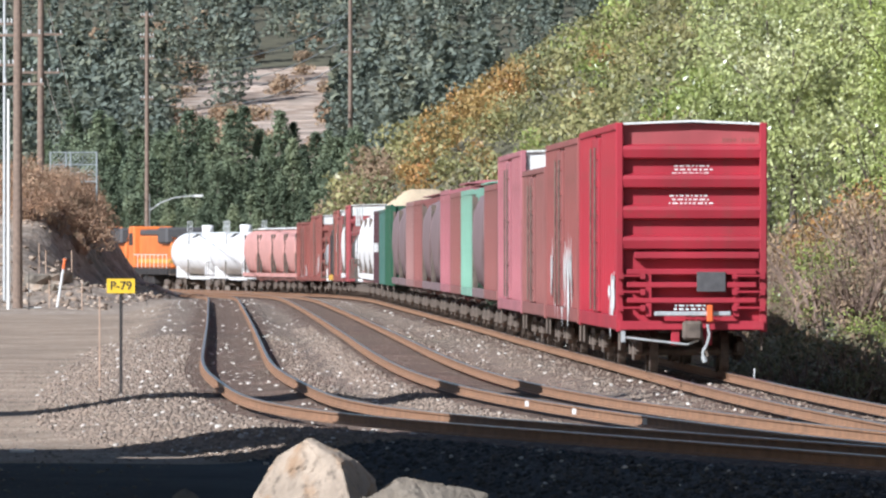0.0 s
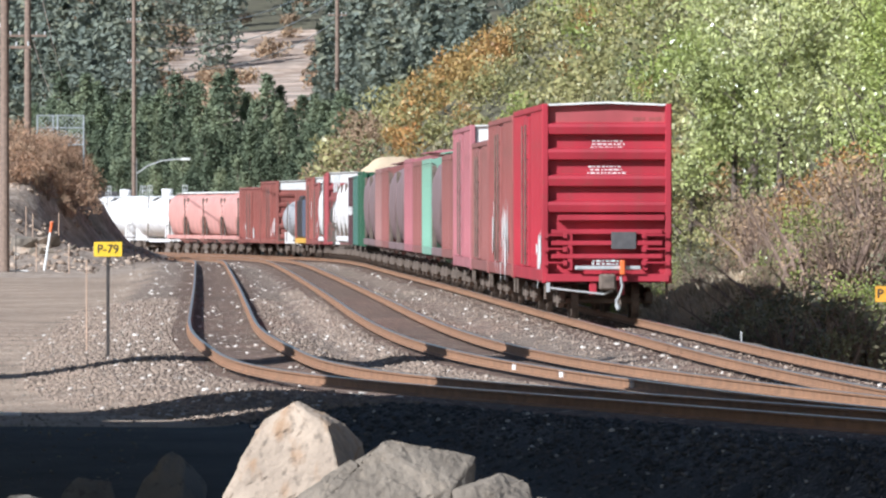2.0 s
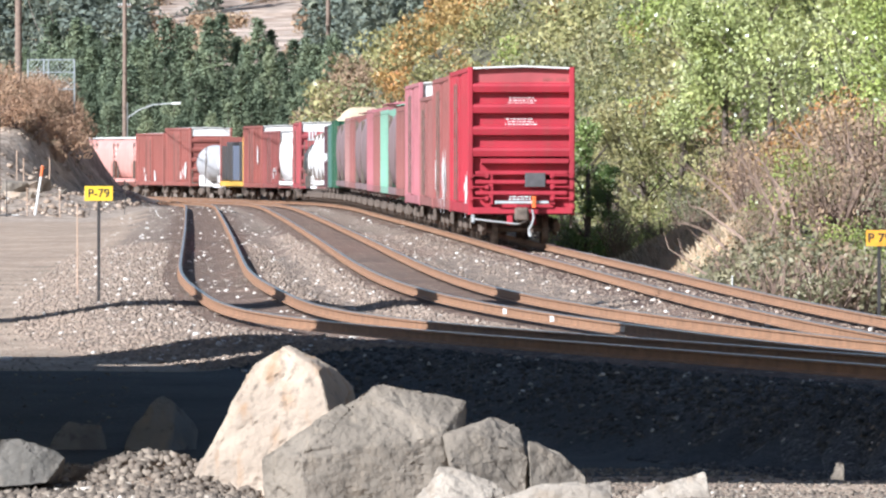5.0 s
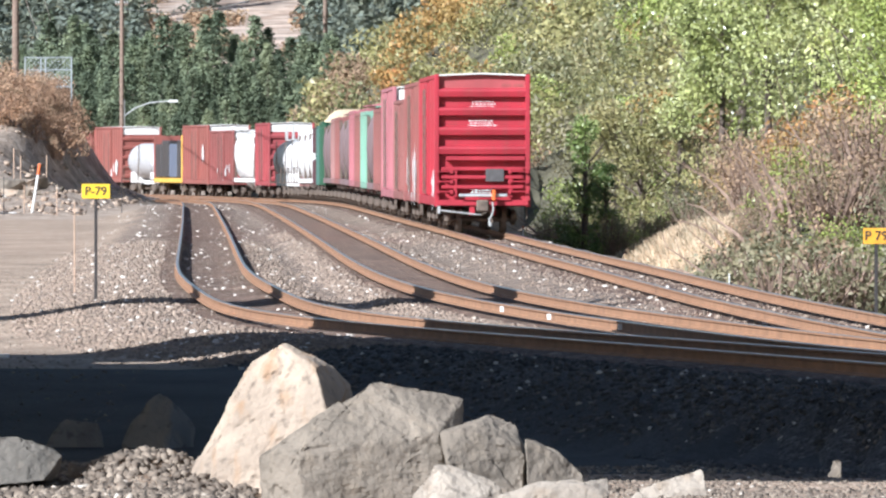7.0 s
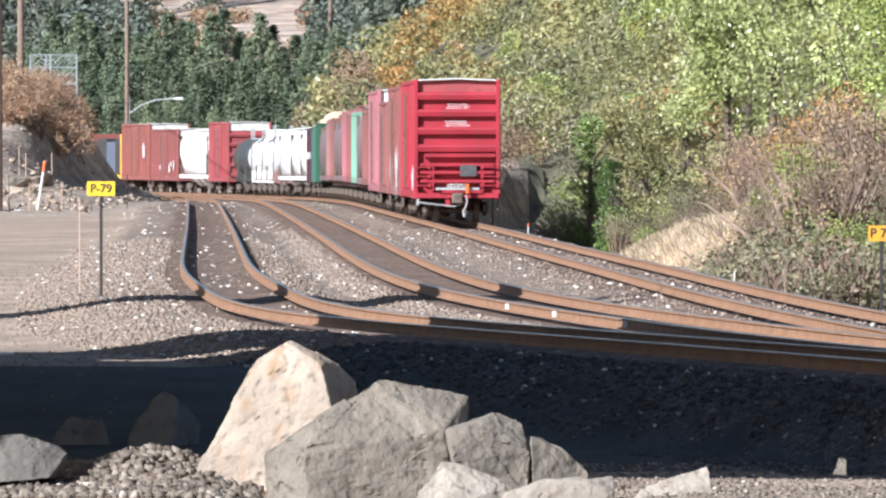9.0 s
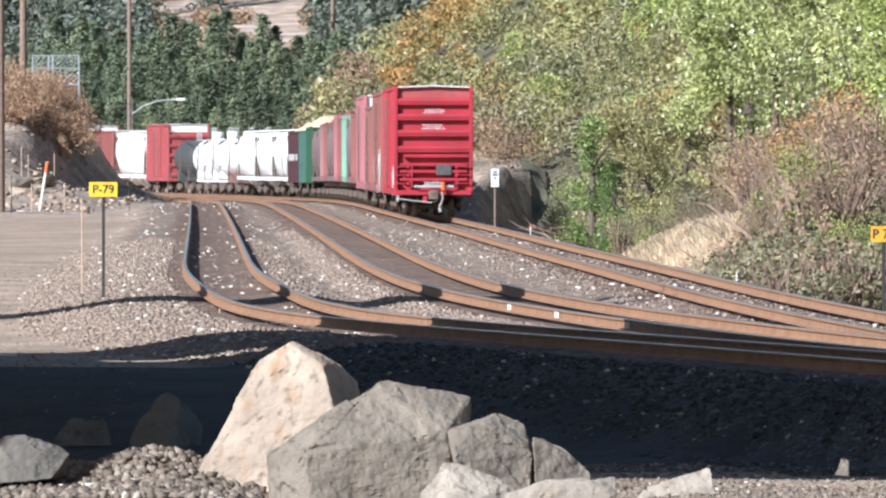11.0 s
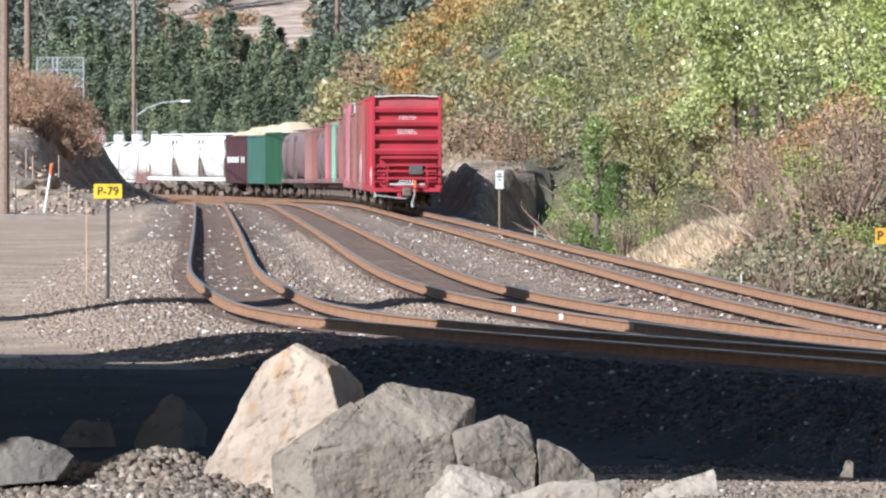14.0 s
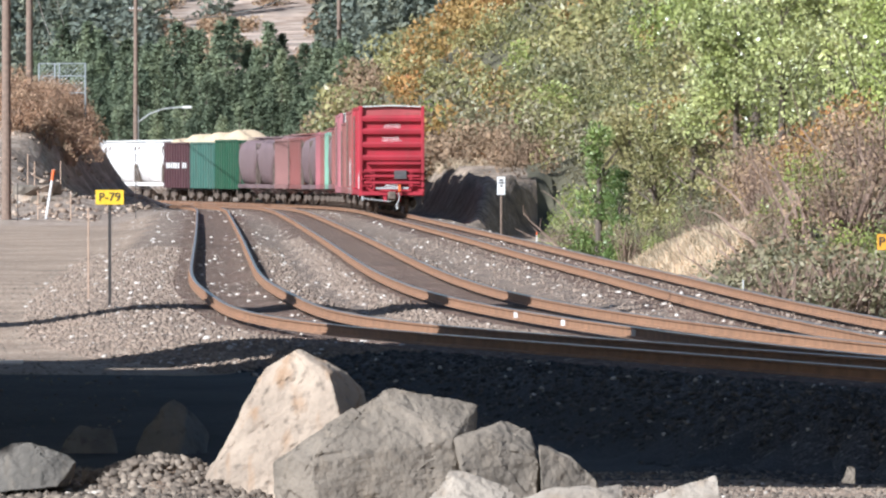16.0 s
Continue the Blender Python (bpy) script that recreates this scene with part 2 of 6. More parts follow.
def rail_z(d):
    """Level of the rail heads: flat, then a gentle fall towards the far curve."""
    return -0.42 * step(480, 690, np.asarray(d, float))


WAVES = {}


def waves(x, y, k, seed):
    """Smooth unevenness from a few crossed sines."""
    if seed not in WAVES:
        rng = np.random.RandomState(seed)
        WAVES[seed] = [(rng.uniform(0, 6.283), rng.uniform(0, 6.283), rng.uniform(0.6, 1.7)) for _ in range(7)]
    v = 0
    for a, p, q in WAVES[seed]:
        v = v + np.sin((x * math.cos(a) + y * math.sin(a)) * k * q + p)
    return v / 7


def hill_foot(y):
    """Where the outer hillside starts: beside the track, and straight on where the track curves away."""
    return np.maximum(track_c(y), -22.0)


def ground(x, y):
    """Height of the ground at (x, y)."""
    x, y = np.asarray(x, float), np.asarray(y, float)
    oa, oc = x - track_a(y), x - track_c(y)
    ob = x - track_b(y)
    bed = -0.24 + rail_z(y) - 0.13 * np.exp(-((oa - 2.15) / 0.5) ** 2) - 0.13 * np.exp(-((ob - 2.15) / 0.5) ** 2)
    lot = -0.56 - 0.55 * step(142, 122, y) + 0.05 * waves(x, y, 0.6, 3)
    bed = bed - 0.07 * np.exp(-(oa / 0.5) ** 4)
    z = bed + (lot - bed) * step(-1.7, -4.6 + 2.0 * step(124, 114, y), oa)
    # cutting on the inside of the far curve
    bank = 5.0 * step(-20.9, -24.6, x + 1.1 * waves(x, y, 0.5, 8)) * step(540, 610, y) * step(730, 670, y)
    bank = bank + 0.9 * step(-17.0, -20.5, x) * step(480, 560, y) * step(720, 650, y) * (1 + 0.6 * waves(x, y, 0.9, 18))
    z = z + bank
    # shoulder, ditch and hillside on the outside
    z = z - 0.55 * step(1.9, 3.2, oc) * step(470, 360, y) - 1.0 * step(2.4, 4.4, oc) * step(540, 470, y)
    z = z + (2.0 + 0.3 * waves(x, y, 0.8, 41)) * step(3.3, 6.2, oc) * step(372, 298, y) * step(262, 288, y)
    # a steep cut bank that runs obliquely away from the track, its face turned from the sun
    face = x - 0.4 - 0.115 * (y - 466) + 0.5 * waves(x, y, 0.35, 42)
    cut = (2.4 + 0.5 * waves(x, y, 0.5, 43)) * step(0.8, -0.7, face) * step(3.2, 4.8, oc) * step(452, 474, y) * step(640, 580, y)
    oh = x - hill_foot(y)
    rise = 0.62 * np.clip(oh - 4.2 - 4.6 * step(540, 470, y), 0, None)
    rise = rise + 0.6 * step(6, 12, oc) * waves(x, y, 0.35, 6)
    rise = rise * (1 - step(690, 765, y) * step(-7.5, -14.0, x))
    rise = np.minimum(rise, 60) * step(150, 215, y)
    z = z + rise + np.clip(cut - rise, 0, None)
    # rubble heaped beside and behind the boulders
    z = z - 0.3 * np.exp(-((x + 0.1) / 1.9) ** 4) * step(109.5, 106.5, y)
    z = z + 0.36 * np.exp(-((x + 3.1) / 0.8) ** 2 - ((y - 109.5) / 1.3) ** 2) + 1.0 * np.exp(-((x + 0.62) / 0.4) ** 2 - ((y - 110.2) / 0.5) ** 2)
    # valley side that closes the view
    far = 0.055 * np.clip(y - 840, 0, 260) + 0.035 * np.clip(y - 1100, 0, None) + np.clip(y - 1350, 0, None) * 0.045
    far = far + 5 * step(900, 1300, y) * waves(x, y, 0.02, 9)
    z = np.maximum(z, np.where(y > 840, far - 0.5, -99))
    return z


# ---- mesh helpers ----
def mesh_from(name, verts, faces):
    me = bpy.data.meshes.new(name)
    me.from_pydata([tuple(v) for v in verts], [], [tuple(f) for f in faces])
    me.update()
    return me


def quads_mesh(name, v):
    """A mesh of loose four-sided faces from an (n, 4, 3) array."""
    n = len(v)
    me = bpy.data.meshes.new(name)
    me.vertices.add(4 * n)
    me.vertices.foreach_set("co", v.reshape(-1).astype(np.float32))
    me.loops.add(4 * n)
    me.loops.foreach_set("vertex_index", np.arange(4 * n, dtype=np.int32))
    me.polygons.add(n)
    me.polygons.foreach_set("loop_start", np.arange(0, 4 * n, 4, dtype=np.int32))
    me.update(calc_edges=True)
    return me


def thing(name, m=None, label="", category="", group="", kind=""):
    ob = new(name)
    ob.empty_display_size = 0.2
    if m is not None:
        ob.matrix_world = m
    return tagged(ob, label, category, group, kind)


def put(name, me, material, parent=None, label=""):
    if material is not None and not me.materials:
        me.materials.append(material)
    ob = new(name, me)
    ob.parent = parent
    return tagged(ob, label)


def part(name, bm, material, parent=None, label="", smooth=False):
    me = bpy.data.meshes.new(name)
    bmesh.ops.recalc_face_normals(bm, faces=bm.faces)
    bm.to_mesh(me)
    bm.free()
    if smooth:
        me.polygons.foreach_set("use_smooth", [True] * len(me.polygons))
    return put(name, me, material, parent, label)


def box(bm, x0, x1, y0, y1, z0, z1, bevel=0.0):
    vs = [bm.verts.new((x, y, z)) for z in (z0, z1) for x, y in ((x0, y0), (x1, y0), (x1, y1), (x0, y1))]
    fs = [bm.faces.new([vs[i] for i in f]) for f in ((3, 2, 1, 0), (4, 5, 6, 7), (0, 1, 5, 4), (1, 2, 6, 5), (2, 3, 7, 6), (3, 0, 4, 7))]
    if bevel:
        bmesh.ops.bevel(bm, geom=list({e for f in fs for e in f.edges}), offset=bevel, segments=1, affect="EDGES")
    return bm


def rod(bm, p, q, r, n=8, r2=None):
    p, q = Vector(p), Vector(q)
    t = (q - p).to_track_quat("Z", "Y").to_matrix().to_4x4()
    bmesh.ops.create_cone(bm, cap_ends=True, segments=n, radius1=r, radius2=r if r2 is None else r2, depth=(q - p).length,
                          matrix=Matrix.Translation((p + q) / 2) @ t)
    return bm


def loft(bm, sections, close=True):
    """Joins rings of equal length into a skin, with end caps."""
    rings = [[bm.verts.new(v) for v in s] for s in sections]
    n = len(rings[0])
    for a, b in zip(rings, rings[1:]):
        for i in range(n):
            bm.faces.new((a[i], a[(i + 1) % n], b[(i + 1) % n], b[i]))
    if close:
        bm.faces.new(rings[0][::-1])
        bm.faces.new(rings[-1])
    return bm


# ---- the ground sheet ----
def make_ground():
    ys = np.concatenate([np.linspace(-400, 60, 14), np.arange(70, 260, 1.6), np.arange(260, 480, 3.5), np.arange(480, 780, 5),
                         np.arange(780, 1200, 16), np.geomspace(1200, 4800, 26)])
    core = np.concatenate([np.arange(-34, -12, 1.0), np.arange(-12, 14, 0.42), np.arange(14, 46, 1.4)])
    xs = np.concatenate([-np.geomspace(2600, 36, 26), core, np.geomspace(48, 2600, 26)])
    X, Y = np.meshgrid(xs, ys)
    Z = ground(X, Y)
    n, m = X.shape
    idx = np.arange(n * m).reshape(n, m)
    faces = np.stack([idx[:-1, :-1], idx[:-1, 1:], idx[1:, 1:], idx[1:, :-1]], -1).reshape(-1, 4)
    me = mesh_from("ground", np.stack([X, Y, Z], -1).reshape(-1, 3), faces.tolist())
    for mat in (M_dirt, M_ballast, M_grass, M_soil, M_shade_asphalt, M_bed, M_ballast_shaded, M_floor, M_scar, M_cut):
        me.materials.append(mat)
    cx = (X[:-1, :-1] + X[1:, 1:]) / 2
    cy = (Y[:-1, :-1] + Y[1:, 1:]) / 2
    oa, oc = cx - track_a(cy), cx - track_c(cy)
    kind = np.where((oa > -2.9) & (oc < 3.0), 1, 0)
    ob = cx - track_b(cy)
    kind = np.where((cy > 900) | (oc > 4.0) & (cy > 150), 7, kind)
    on_bed = np.minimum(np.minimum(abs(oa), abs(ob)), abs(oc)) < 1.4
    kind = np.where((kind == 1) & on_bed, 5, kind)
    # the near bed takes the ballast darkened for shade
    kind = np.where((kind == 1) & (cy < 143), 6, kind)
    kind = np.where((oc > 3.0) & (oc < 4.0) & (cy > 150) & (cy < 900) | ((cx < -15.5) & (cy > 470) & (cy < 900)), 3, kind)
    kind = np.where((cy > 1040) & (cy + 60 * waves(cx, cy, 0.15, 21) < 1400) & (cx + 3.5 * waves(cx, cy, 0.11, 22) > -0.0292 * cy) & (cx + 3.5 * waves(cx, cy, 0.09, 23) < -0.0135 * cy), 8, kind)
    kind = np.where((oc > 3.2) & (oc < 7.4 - 0.05 * np.clip(cy - 300, 0, None)) & (cy > 284) & (cy < 352), 2, kind)
    kind = np.where((oc > 3.0) & (oc < 7.6) & (cy > 440) & (cy < 600), 9, kind)
    # lot inside the foreground shade gets the darkened road colour
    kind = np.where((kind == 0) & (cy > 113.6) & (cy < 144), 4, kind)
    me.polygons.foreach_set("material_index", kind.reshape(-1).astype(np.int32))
    me.polygons.foreach_set("use_smooth", [True] * len(me.polygons))
    tagged(new("ground", me), "bare gravelly dirt, ballast beds and dry grass banks", "ground", kind="structure")


make_ground()


def rail_points(centre, y0, y1, side, dy):
    ys = np.arange(y0, y1, dy)
    xs = centre(ys)
    tx = np.gradient(xs, ys)
    nrm = np.sqrt(1 + tx * tx)
    off = side * (GAUGE / 2 + 0.035)
    return xs + off / nrm, ys - off * tx / nrm, rail_z(ys)


def make_track(name, centre, y0, y1, label):
    track = thing(name, None, label, "railway track", "railway tracks", "structure")
    web = [(-0.07, -0.17), (0.07, -0.17), (0.07, -0.15), (0.012, -0.135), (0.012, -0.045), (0.036, -0.034), (0.036, -0.006),
           (-0.036, -0.006), (-0.036, -0.034), (-0.012, -0.045), (-0.012, -0.135), (-0.07, -0.15)]
    for side in (-1, 1):
        X, Y, Z = rail_points(centre, y0, y1, side, 2.0)
        rail = part("rail", loft(bmesh.new(), [[(x + a, y, z + b) for a, b in web] for x, y, z in zip(X, Y, Z)]), M_rail, track, "rust-brown steel rail")
        head = [(-0.036, -0.007), (0.036, -0.007), (0.030, 0.0), (-0.030, 0.0)]
        part("rail_head", loft(bmesh.new(), [[(x + a, y, z + b) for a, b in head] for x, y, z in zip(X, Y, Z)]), M_railtop, rail, "worn shiny running surface")
    bm = bmesh.new()
    for y in np.arange(y0, min(y1, 330), 0.55):
        x, t = float(centre(y)), float((centre(y + 1) - centre(y - 1)) / 2)
        m = Matrix.Translation((x, y, -0.395)) @ Matrix.Rotation(-math.atan(t), 4, "Z")
        bmesh.ops.create_cube(bm, size=1, matrix=m @ Matrix.Diagonal((2.6, 0.23, 0.17, 1)))
    tagged(part("ties", bm, M_tie, track, "dark timber sleepers sunk in ballast"), kind="stuff")
    return track


make_track("track_1", track_a, 92, 860, "rusty curved railway track on stony ballast")
make_track("track_2", track_b, 100, 860, "brown rusted middle railway track on ballast")
make_track("track_3", track_c, 100, 990, "railway track carrying the freight train")


# ---- rolling stock: built round the rail-level centre, +y is the way it travels ----
def truck_meshes():
    bm = bmesh.new()
    for s in (-1, 1):
        x = s * 1.02
        loft(bm, [[(x - 0.06 * s, y, z) for y, z in prof] if k == 0 else [(x + 0.06 * s, y, z) for y, z in prof]
                  for k in (0, 1) for prof in ([(-1.25, 0.42), (-1.25, 0.62), (-0.75, 0.72), (0.75, 0.72), (1.25, 0.62), (1.25, 0.42),
                                                (0.8, 0.40), (0.45, 0.24), (-0.45, 0.24), (-0.8, 0.40)],)])
        for y in (-0.87, 0.87):
            box(bm, x - 0.11, x + 0.11, y - 0.14, y + 0.14, 0.34, 0.60, 0.02)
        for y in (-0.2, 0.0, 0.2):
            rod(bm, (x, y, 0.30), (x, y, 0.62), 0.07, 8)
    box(bm, -0.95, 0.95, -0.18, 0.18, 0.45, 0.78, 0.03)
    frame_me = bpy.data.meshes.new("truck_frame")
    bmesh.ops.recalc_face_normals(bm, faces=bm.faces)
    bm.to_mesh(frame_me)
    bm.free()
    frame_me.materials.append(M_grime)
    bm = bmesh.new()
    rod(bm, (-1.0, 0, 0), (1.0, 0, 0), 0.08, 10)
    for s in (-1, 1):
        rod(bm, (s * 0.66, 0, 0), (s * 0.79, 0, 0), 0.42, 16)
        rod(bm, (s * 0.63, 0, 0), (s * 0.66, 0, 0), 0.45, 16)
        for k in range(6):
            a = k * math.pi / 3
            rod(bm, (s * 0.79, 0.27 * math.cos(a), 0.27 * math.sin(a)), (s * 0.80, 0.27 * math.cos(a), 0.27 * math.sin(a)), 0.06, 6)
    wheel_me = bpy.data.meshes.new("wheelset")
    bm.to_mesh(wheel_me)
    bm.free()
    wheel_me.materials.append(M_grime)
    return frame_me, wheel_me


TRUCK, WHEELSET = truck_meshes()
wheelsets = []


def add_trucks(car, half, roll=False):
    for y in (-half, half):
        t = put("truck", TRUCK, None, car, "dirt-brown steel wheel truck")
        t.location = (0, y, 0)
        for w in (-0.87, 0.87):
            ws = put("wheelset", WHEELSET, None, t)
            ws.location = (0, w, 0.42)
            if roll:
                wheelsets.append(ws)


def add_couplers(car, b):
    for s in (-1, 1):
        bm = bmesh.new()
        box(bm, -0.11, 0.11, min(s * (b - 0.5), s * (b + 0.35)), max(s * (b - 0.5), s * (b + 0.35)), 0.72, 0.98, 0.02)
        box(bm, -0.20, 0.20, min(s * (b + 0.2), s * (b + 0.52)), max(s * (b + 0.2), s * (b + 0.52)), 0.66, 1.04, 0.05)
        rod(bm, (0.2, s * (b + 0.1), 0.75), (0.32, s * (b + 0.25), 0.30), 0.03, 6)
        part("coupler", bm, M_grime, car, "rusty steel coupler")


def rows_of_writing(parent, x, y, z, width, lines, pitch, mat, seed):
    """Unreadable stencilling: short bars in rows."""
    rng = random.Random(seed)
    bm = bmesh.new()
    for i in range(lines):
        p, end = x - width / 2 * rng.uniform(0.6, 1), x + width / 2 * rng.uniform(0.75, 1)
        while p < end:
            w = rng.uniform(0.03, 0.12)
            box(bm, p, min(p + w, end), y - 0.008, y, z - i * pitch, z - i * pitch + pitch * 0.42)
            p += w + 0.04
    tagged(part("stencilling", bm, mat, parent, "small unreadable white stencilled lines"), kind="stuff")


def side_marks(parent, x, y0, y1, z0, z1, mat, n, seed, name="graffiti", label="pale weathered graffiti patches", tall=1.2):
    """Scrawled patches of sprayed paint on the side at x."""
    rng = random.Random(seed)
    bm = bmesh.new()
    s = -1 if x < 0 else 1
    for i in range(n):
        cy, cz = rng.uniform(y0, y1), rng.uniform(z0, z1)
        k = rng.randint(7, 11)
        vs = []
        ry, rz = rng.uniform(0.15, 0.55) * (0.8 if seed == 2 else 1.2), rng.uniform(0.12, 0.5) * tall
        for j in range(k):
            a = 6.283 * j / k
            r = rng.uniform(0.5, 1.15)
            vs.append(bm.verts.new((x + s * (0.004 + 0.0006 * i), cy + ry * r * math.cos(a), cz + rz * r * math.sin(a))))
        bm.faces.new(vs)
    part(name, bm, mat, parent, label)


def boxcar(L, H, mat, label, end_top=None, seed=0, detail=False, marks=None, door_mat=None):
    car = thing("boxcar", None, label, "boxcar", "cars of the freight train")
    b, w, z0 = L / 2 - 0.55, 1.50, 1.02
    zt = H - 0.18
    deep = 0.21 if detail else 0.13
    part("body", box(bmesh.new(), -w + 0.06, w - 0.06, -b + deep, b - deep, z0, zt - 0.03, 0.02), mat, car)
    rng = random.Random(seed)
    # side posts and doors
    for s in (-1, 1):
        post = None
        for k in range(int(b * 2 / 1.02)):
            y = -b + 0.35 + k * 1.02
            if abs(y) > 1.75:
                x0, x1 = sorted((s * (w - 0.065), s * w))
                if post is None:
                    p = part("side_post", box(bmesh.new(), x0, x1, -0.07, 0.07, z0 + 0.13, zt - 0.12, 0.012), mat, car)
                    post = p.data
                else:
                    p = put("side_post", post, None, car)
                p.location = (0, y, 0)
        bm = bmesh.new()
        x0, x1 = sorted((s * (w - 0.065), s * (w + 0.015)))
        box(bm, x0, x1, -b + 0.1, b - 0.1, z0 - 0.16, z0 + 0.13, 0.015)
        box(bm, x0, x1, -b + 0.1, b - 0.1, zt - 0.12, zt + 0.02, 0.015)
        part("side_frame", bm, mat, car)
        bm = bmesh.new()
        x0, x1 = sorted((s * (w - 0.055), s * (w + 0.05)))
        box(bm, x0, x1, -1.55, 1.55, z0 + 0.15, zt - 0.2, 0.02)
        x2, x3 = sorted((s * (w + 0.045), s * (w + 0.075)))
        door = part("door", bm, door_mat or mat, car, "ribbed sliding plug door")
        for z in np.linspace(z0 + 0.5, zt - 0.6, 6):
            part("door_rib", box(bmesh.new(), x2, x3, -1.45, 1.45, z - 0.05, z + 0.05), door_mat or mat, door)
        for y in (-1.1, 1.1):
            part("lock_bar", rod(bmesh.new(), (s * (w + 0.10), y, z0 + 0.2), (s * (w + 0.10), y, zt - 0.4), 0.022, 6), M_grime, door)
    # roof, low gable with ribs
    bm = bmesh.new()
    for y in np.arange(-b, b - 0.3, 1.2):
        loft(bm, [[(-w, yy, zt + 0.012), (0, yy, zt + 0.075), (w, yy, zt + 0.012), (w, yy, zt - 0.03), (0, yy, zt + 0.03), (-w, yy, zt - 0.03)] for yy in (y, min(y + 1.17, b))])
    part("roof", bm, M_roof, car, "pale galvanised panelled roof")
    # pressed steel ends
    for s in (-1, 1):
        e, e2 = s * (b - deep), s * (b + 0.02)
        bm = bmesh.new()
        ya, yb = sorted((e - s * 0.02, e + s * 0.02))
        box(bm, -w + 0.05, w - 0.05, ya, yb, z0, zt)
        ya, yb = sorted((e, e2))
        wall = part("end_wall", bm, mat, car, "pressed steel end with horizontal ribs")
        for x in (-w + 0.06, w - 0.06):
            part("corner_post", box(bmesh.new(), x - 0.075, x + 0.075, ya, yb, z0 - 0.2, zt + 0.02, 0.02), mat, wall)
        zs = (2.62, 3.23, 3.85, 4.44) if detail else [z0 + 0.10 + (zt - z0 - 0.72) * f for f in (0.06, 0.28, 0.5, 0.72, 0.93)]
        for z in zs:
            part("end_rib", loft(bmesh.new(), [[(x, e, z - 0.17), (x, e2 - s * 0.03, z - 0.13), (x, e2, z + 0.03), (x, e2 - s * 0.02, z + 0.10), (x, e, z + 0.15)]
                                               for x in (-w + 0.12, w - 0.12)]), mat, wall)
        bm = bmesh.new()
        yc, yd = sorted((e + s * 0.03, e + s * 0.045))
        box(bm, -w + 0.14, w - 0.14, yc, yd, zt - 0.55, zt - 0.01)
        part("end_top_panel", bm, end_top or mat, car, "faded top panel of the end")
        bm = bmesh.new()
        ye, yf = sorted((s * (b - 0.3), s * (b + 0.10)))
        box(bm, -w + 0.05, w - 0.05, ye, yf, z0 - 0.16, z0 + 0.02, 0.01)
        part("end_sill", bm, mat, car)
    if detail:
        last_car_end(car, b, w, z0, zt, mat)
    box_under(car, b, z0)
    add_couplers(car, b)
    add_trucks(car, b - 2.1, detail)
    if marks:
        side_marks(car, -w - 0.003, *marks[1:], marks[0], 30 if seed == 2 else 8, seed, tall=2.0 if seed == 2 else 1.2)
    return car


def box_under(car, b, z0):
    bm = bmesh.new()
    box(bm, -0.33, 0.33, -b + 0.2, b - 0.2, 0.72, z0)
    for y in np.arange(-b + 1.2, b - 1, 2.2):
        box(bm, -1.35, 1.35, y - 0.09, y + 0.09, 0.82, z0)
    rod(bm, (0.6, -1.2, 0.7), (0.6, 0.4, 0.7), 0.22, 10)
    part("underframe", bm, M_black, car, "black centre sill and crossbearers")
    for s in (-1, 1):
        for y in (-b + 0.5, b - 0.5):
            bm = bmesh.new()
            for q in (-0.22, 0.22):
                rod(bm, (s * 1.42, y + q, 0.45), (s * 1.42, y + q, z0), 0.02, 6)
            rod(bm, (s * 1.42, y - 0.22, 0.46), (s * 1.42, y + 0.22, 0.46), 0.02, 6)
            part("stirrup", bm, M_grime, car, "steel stirrup step")


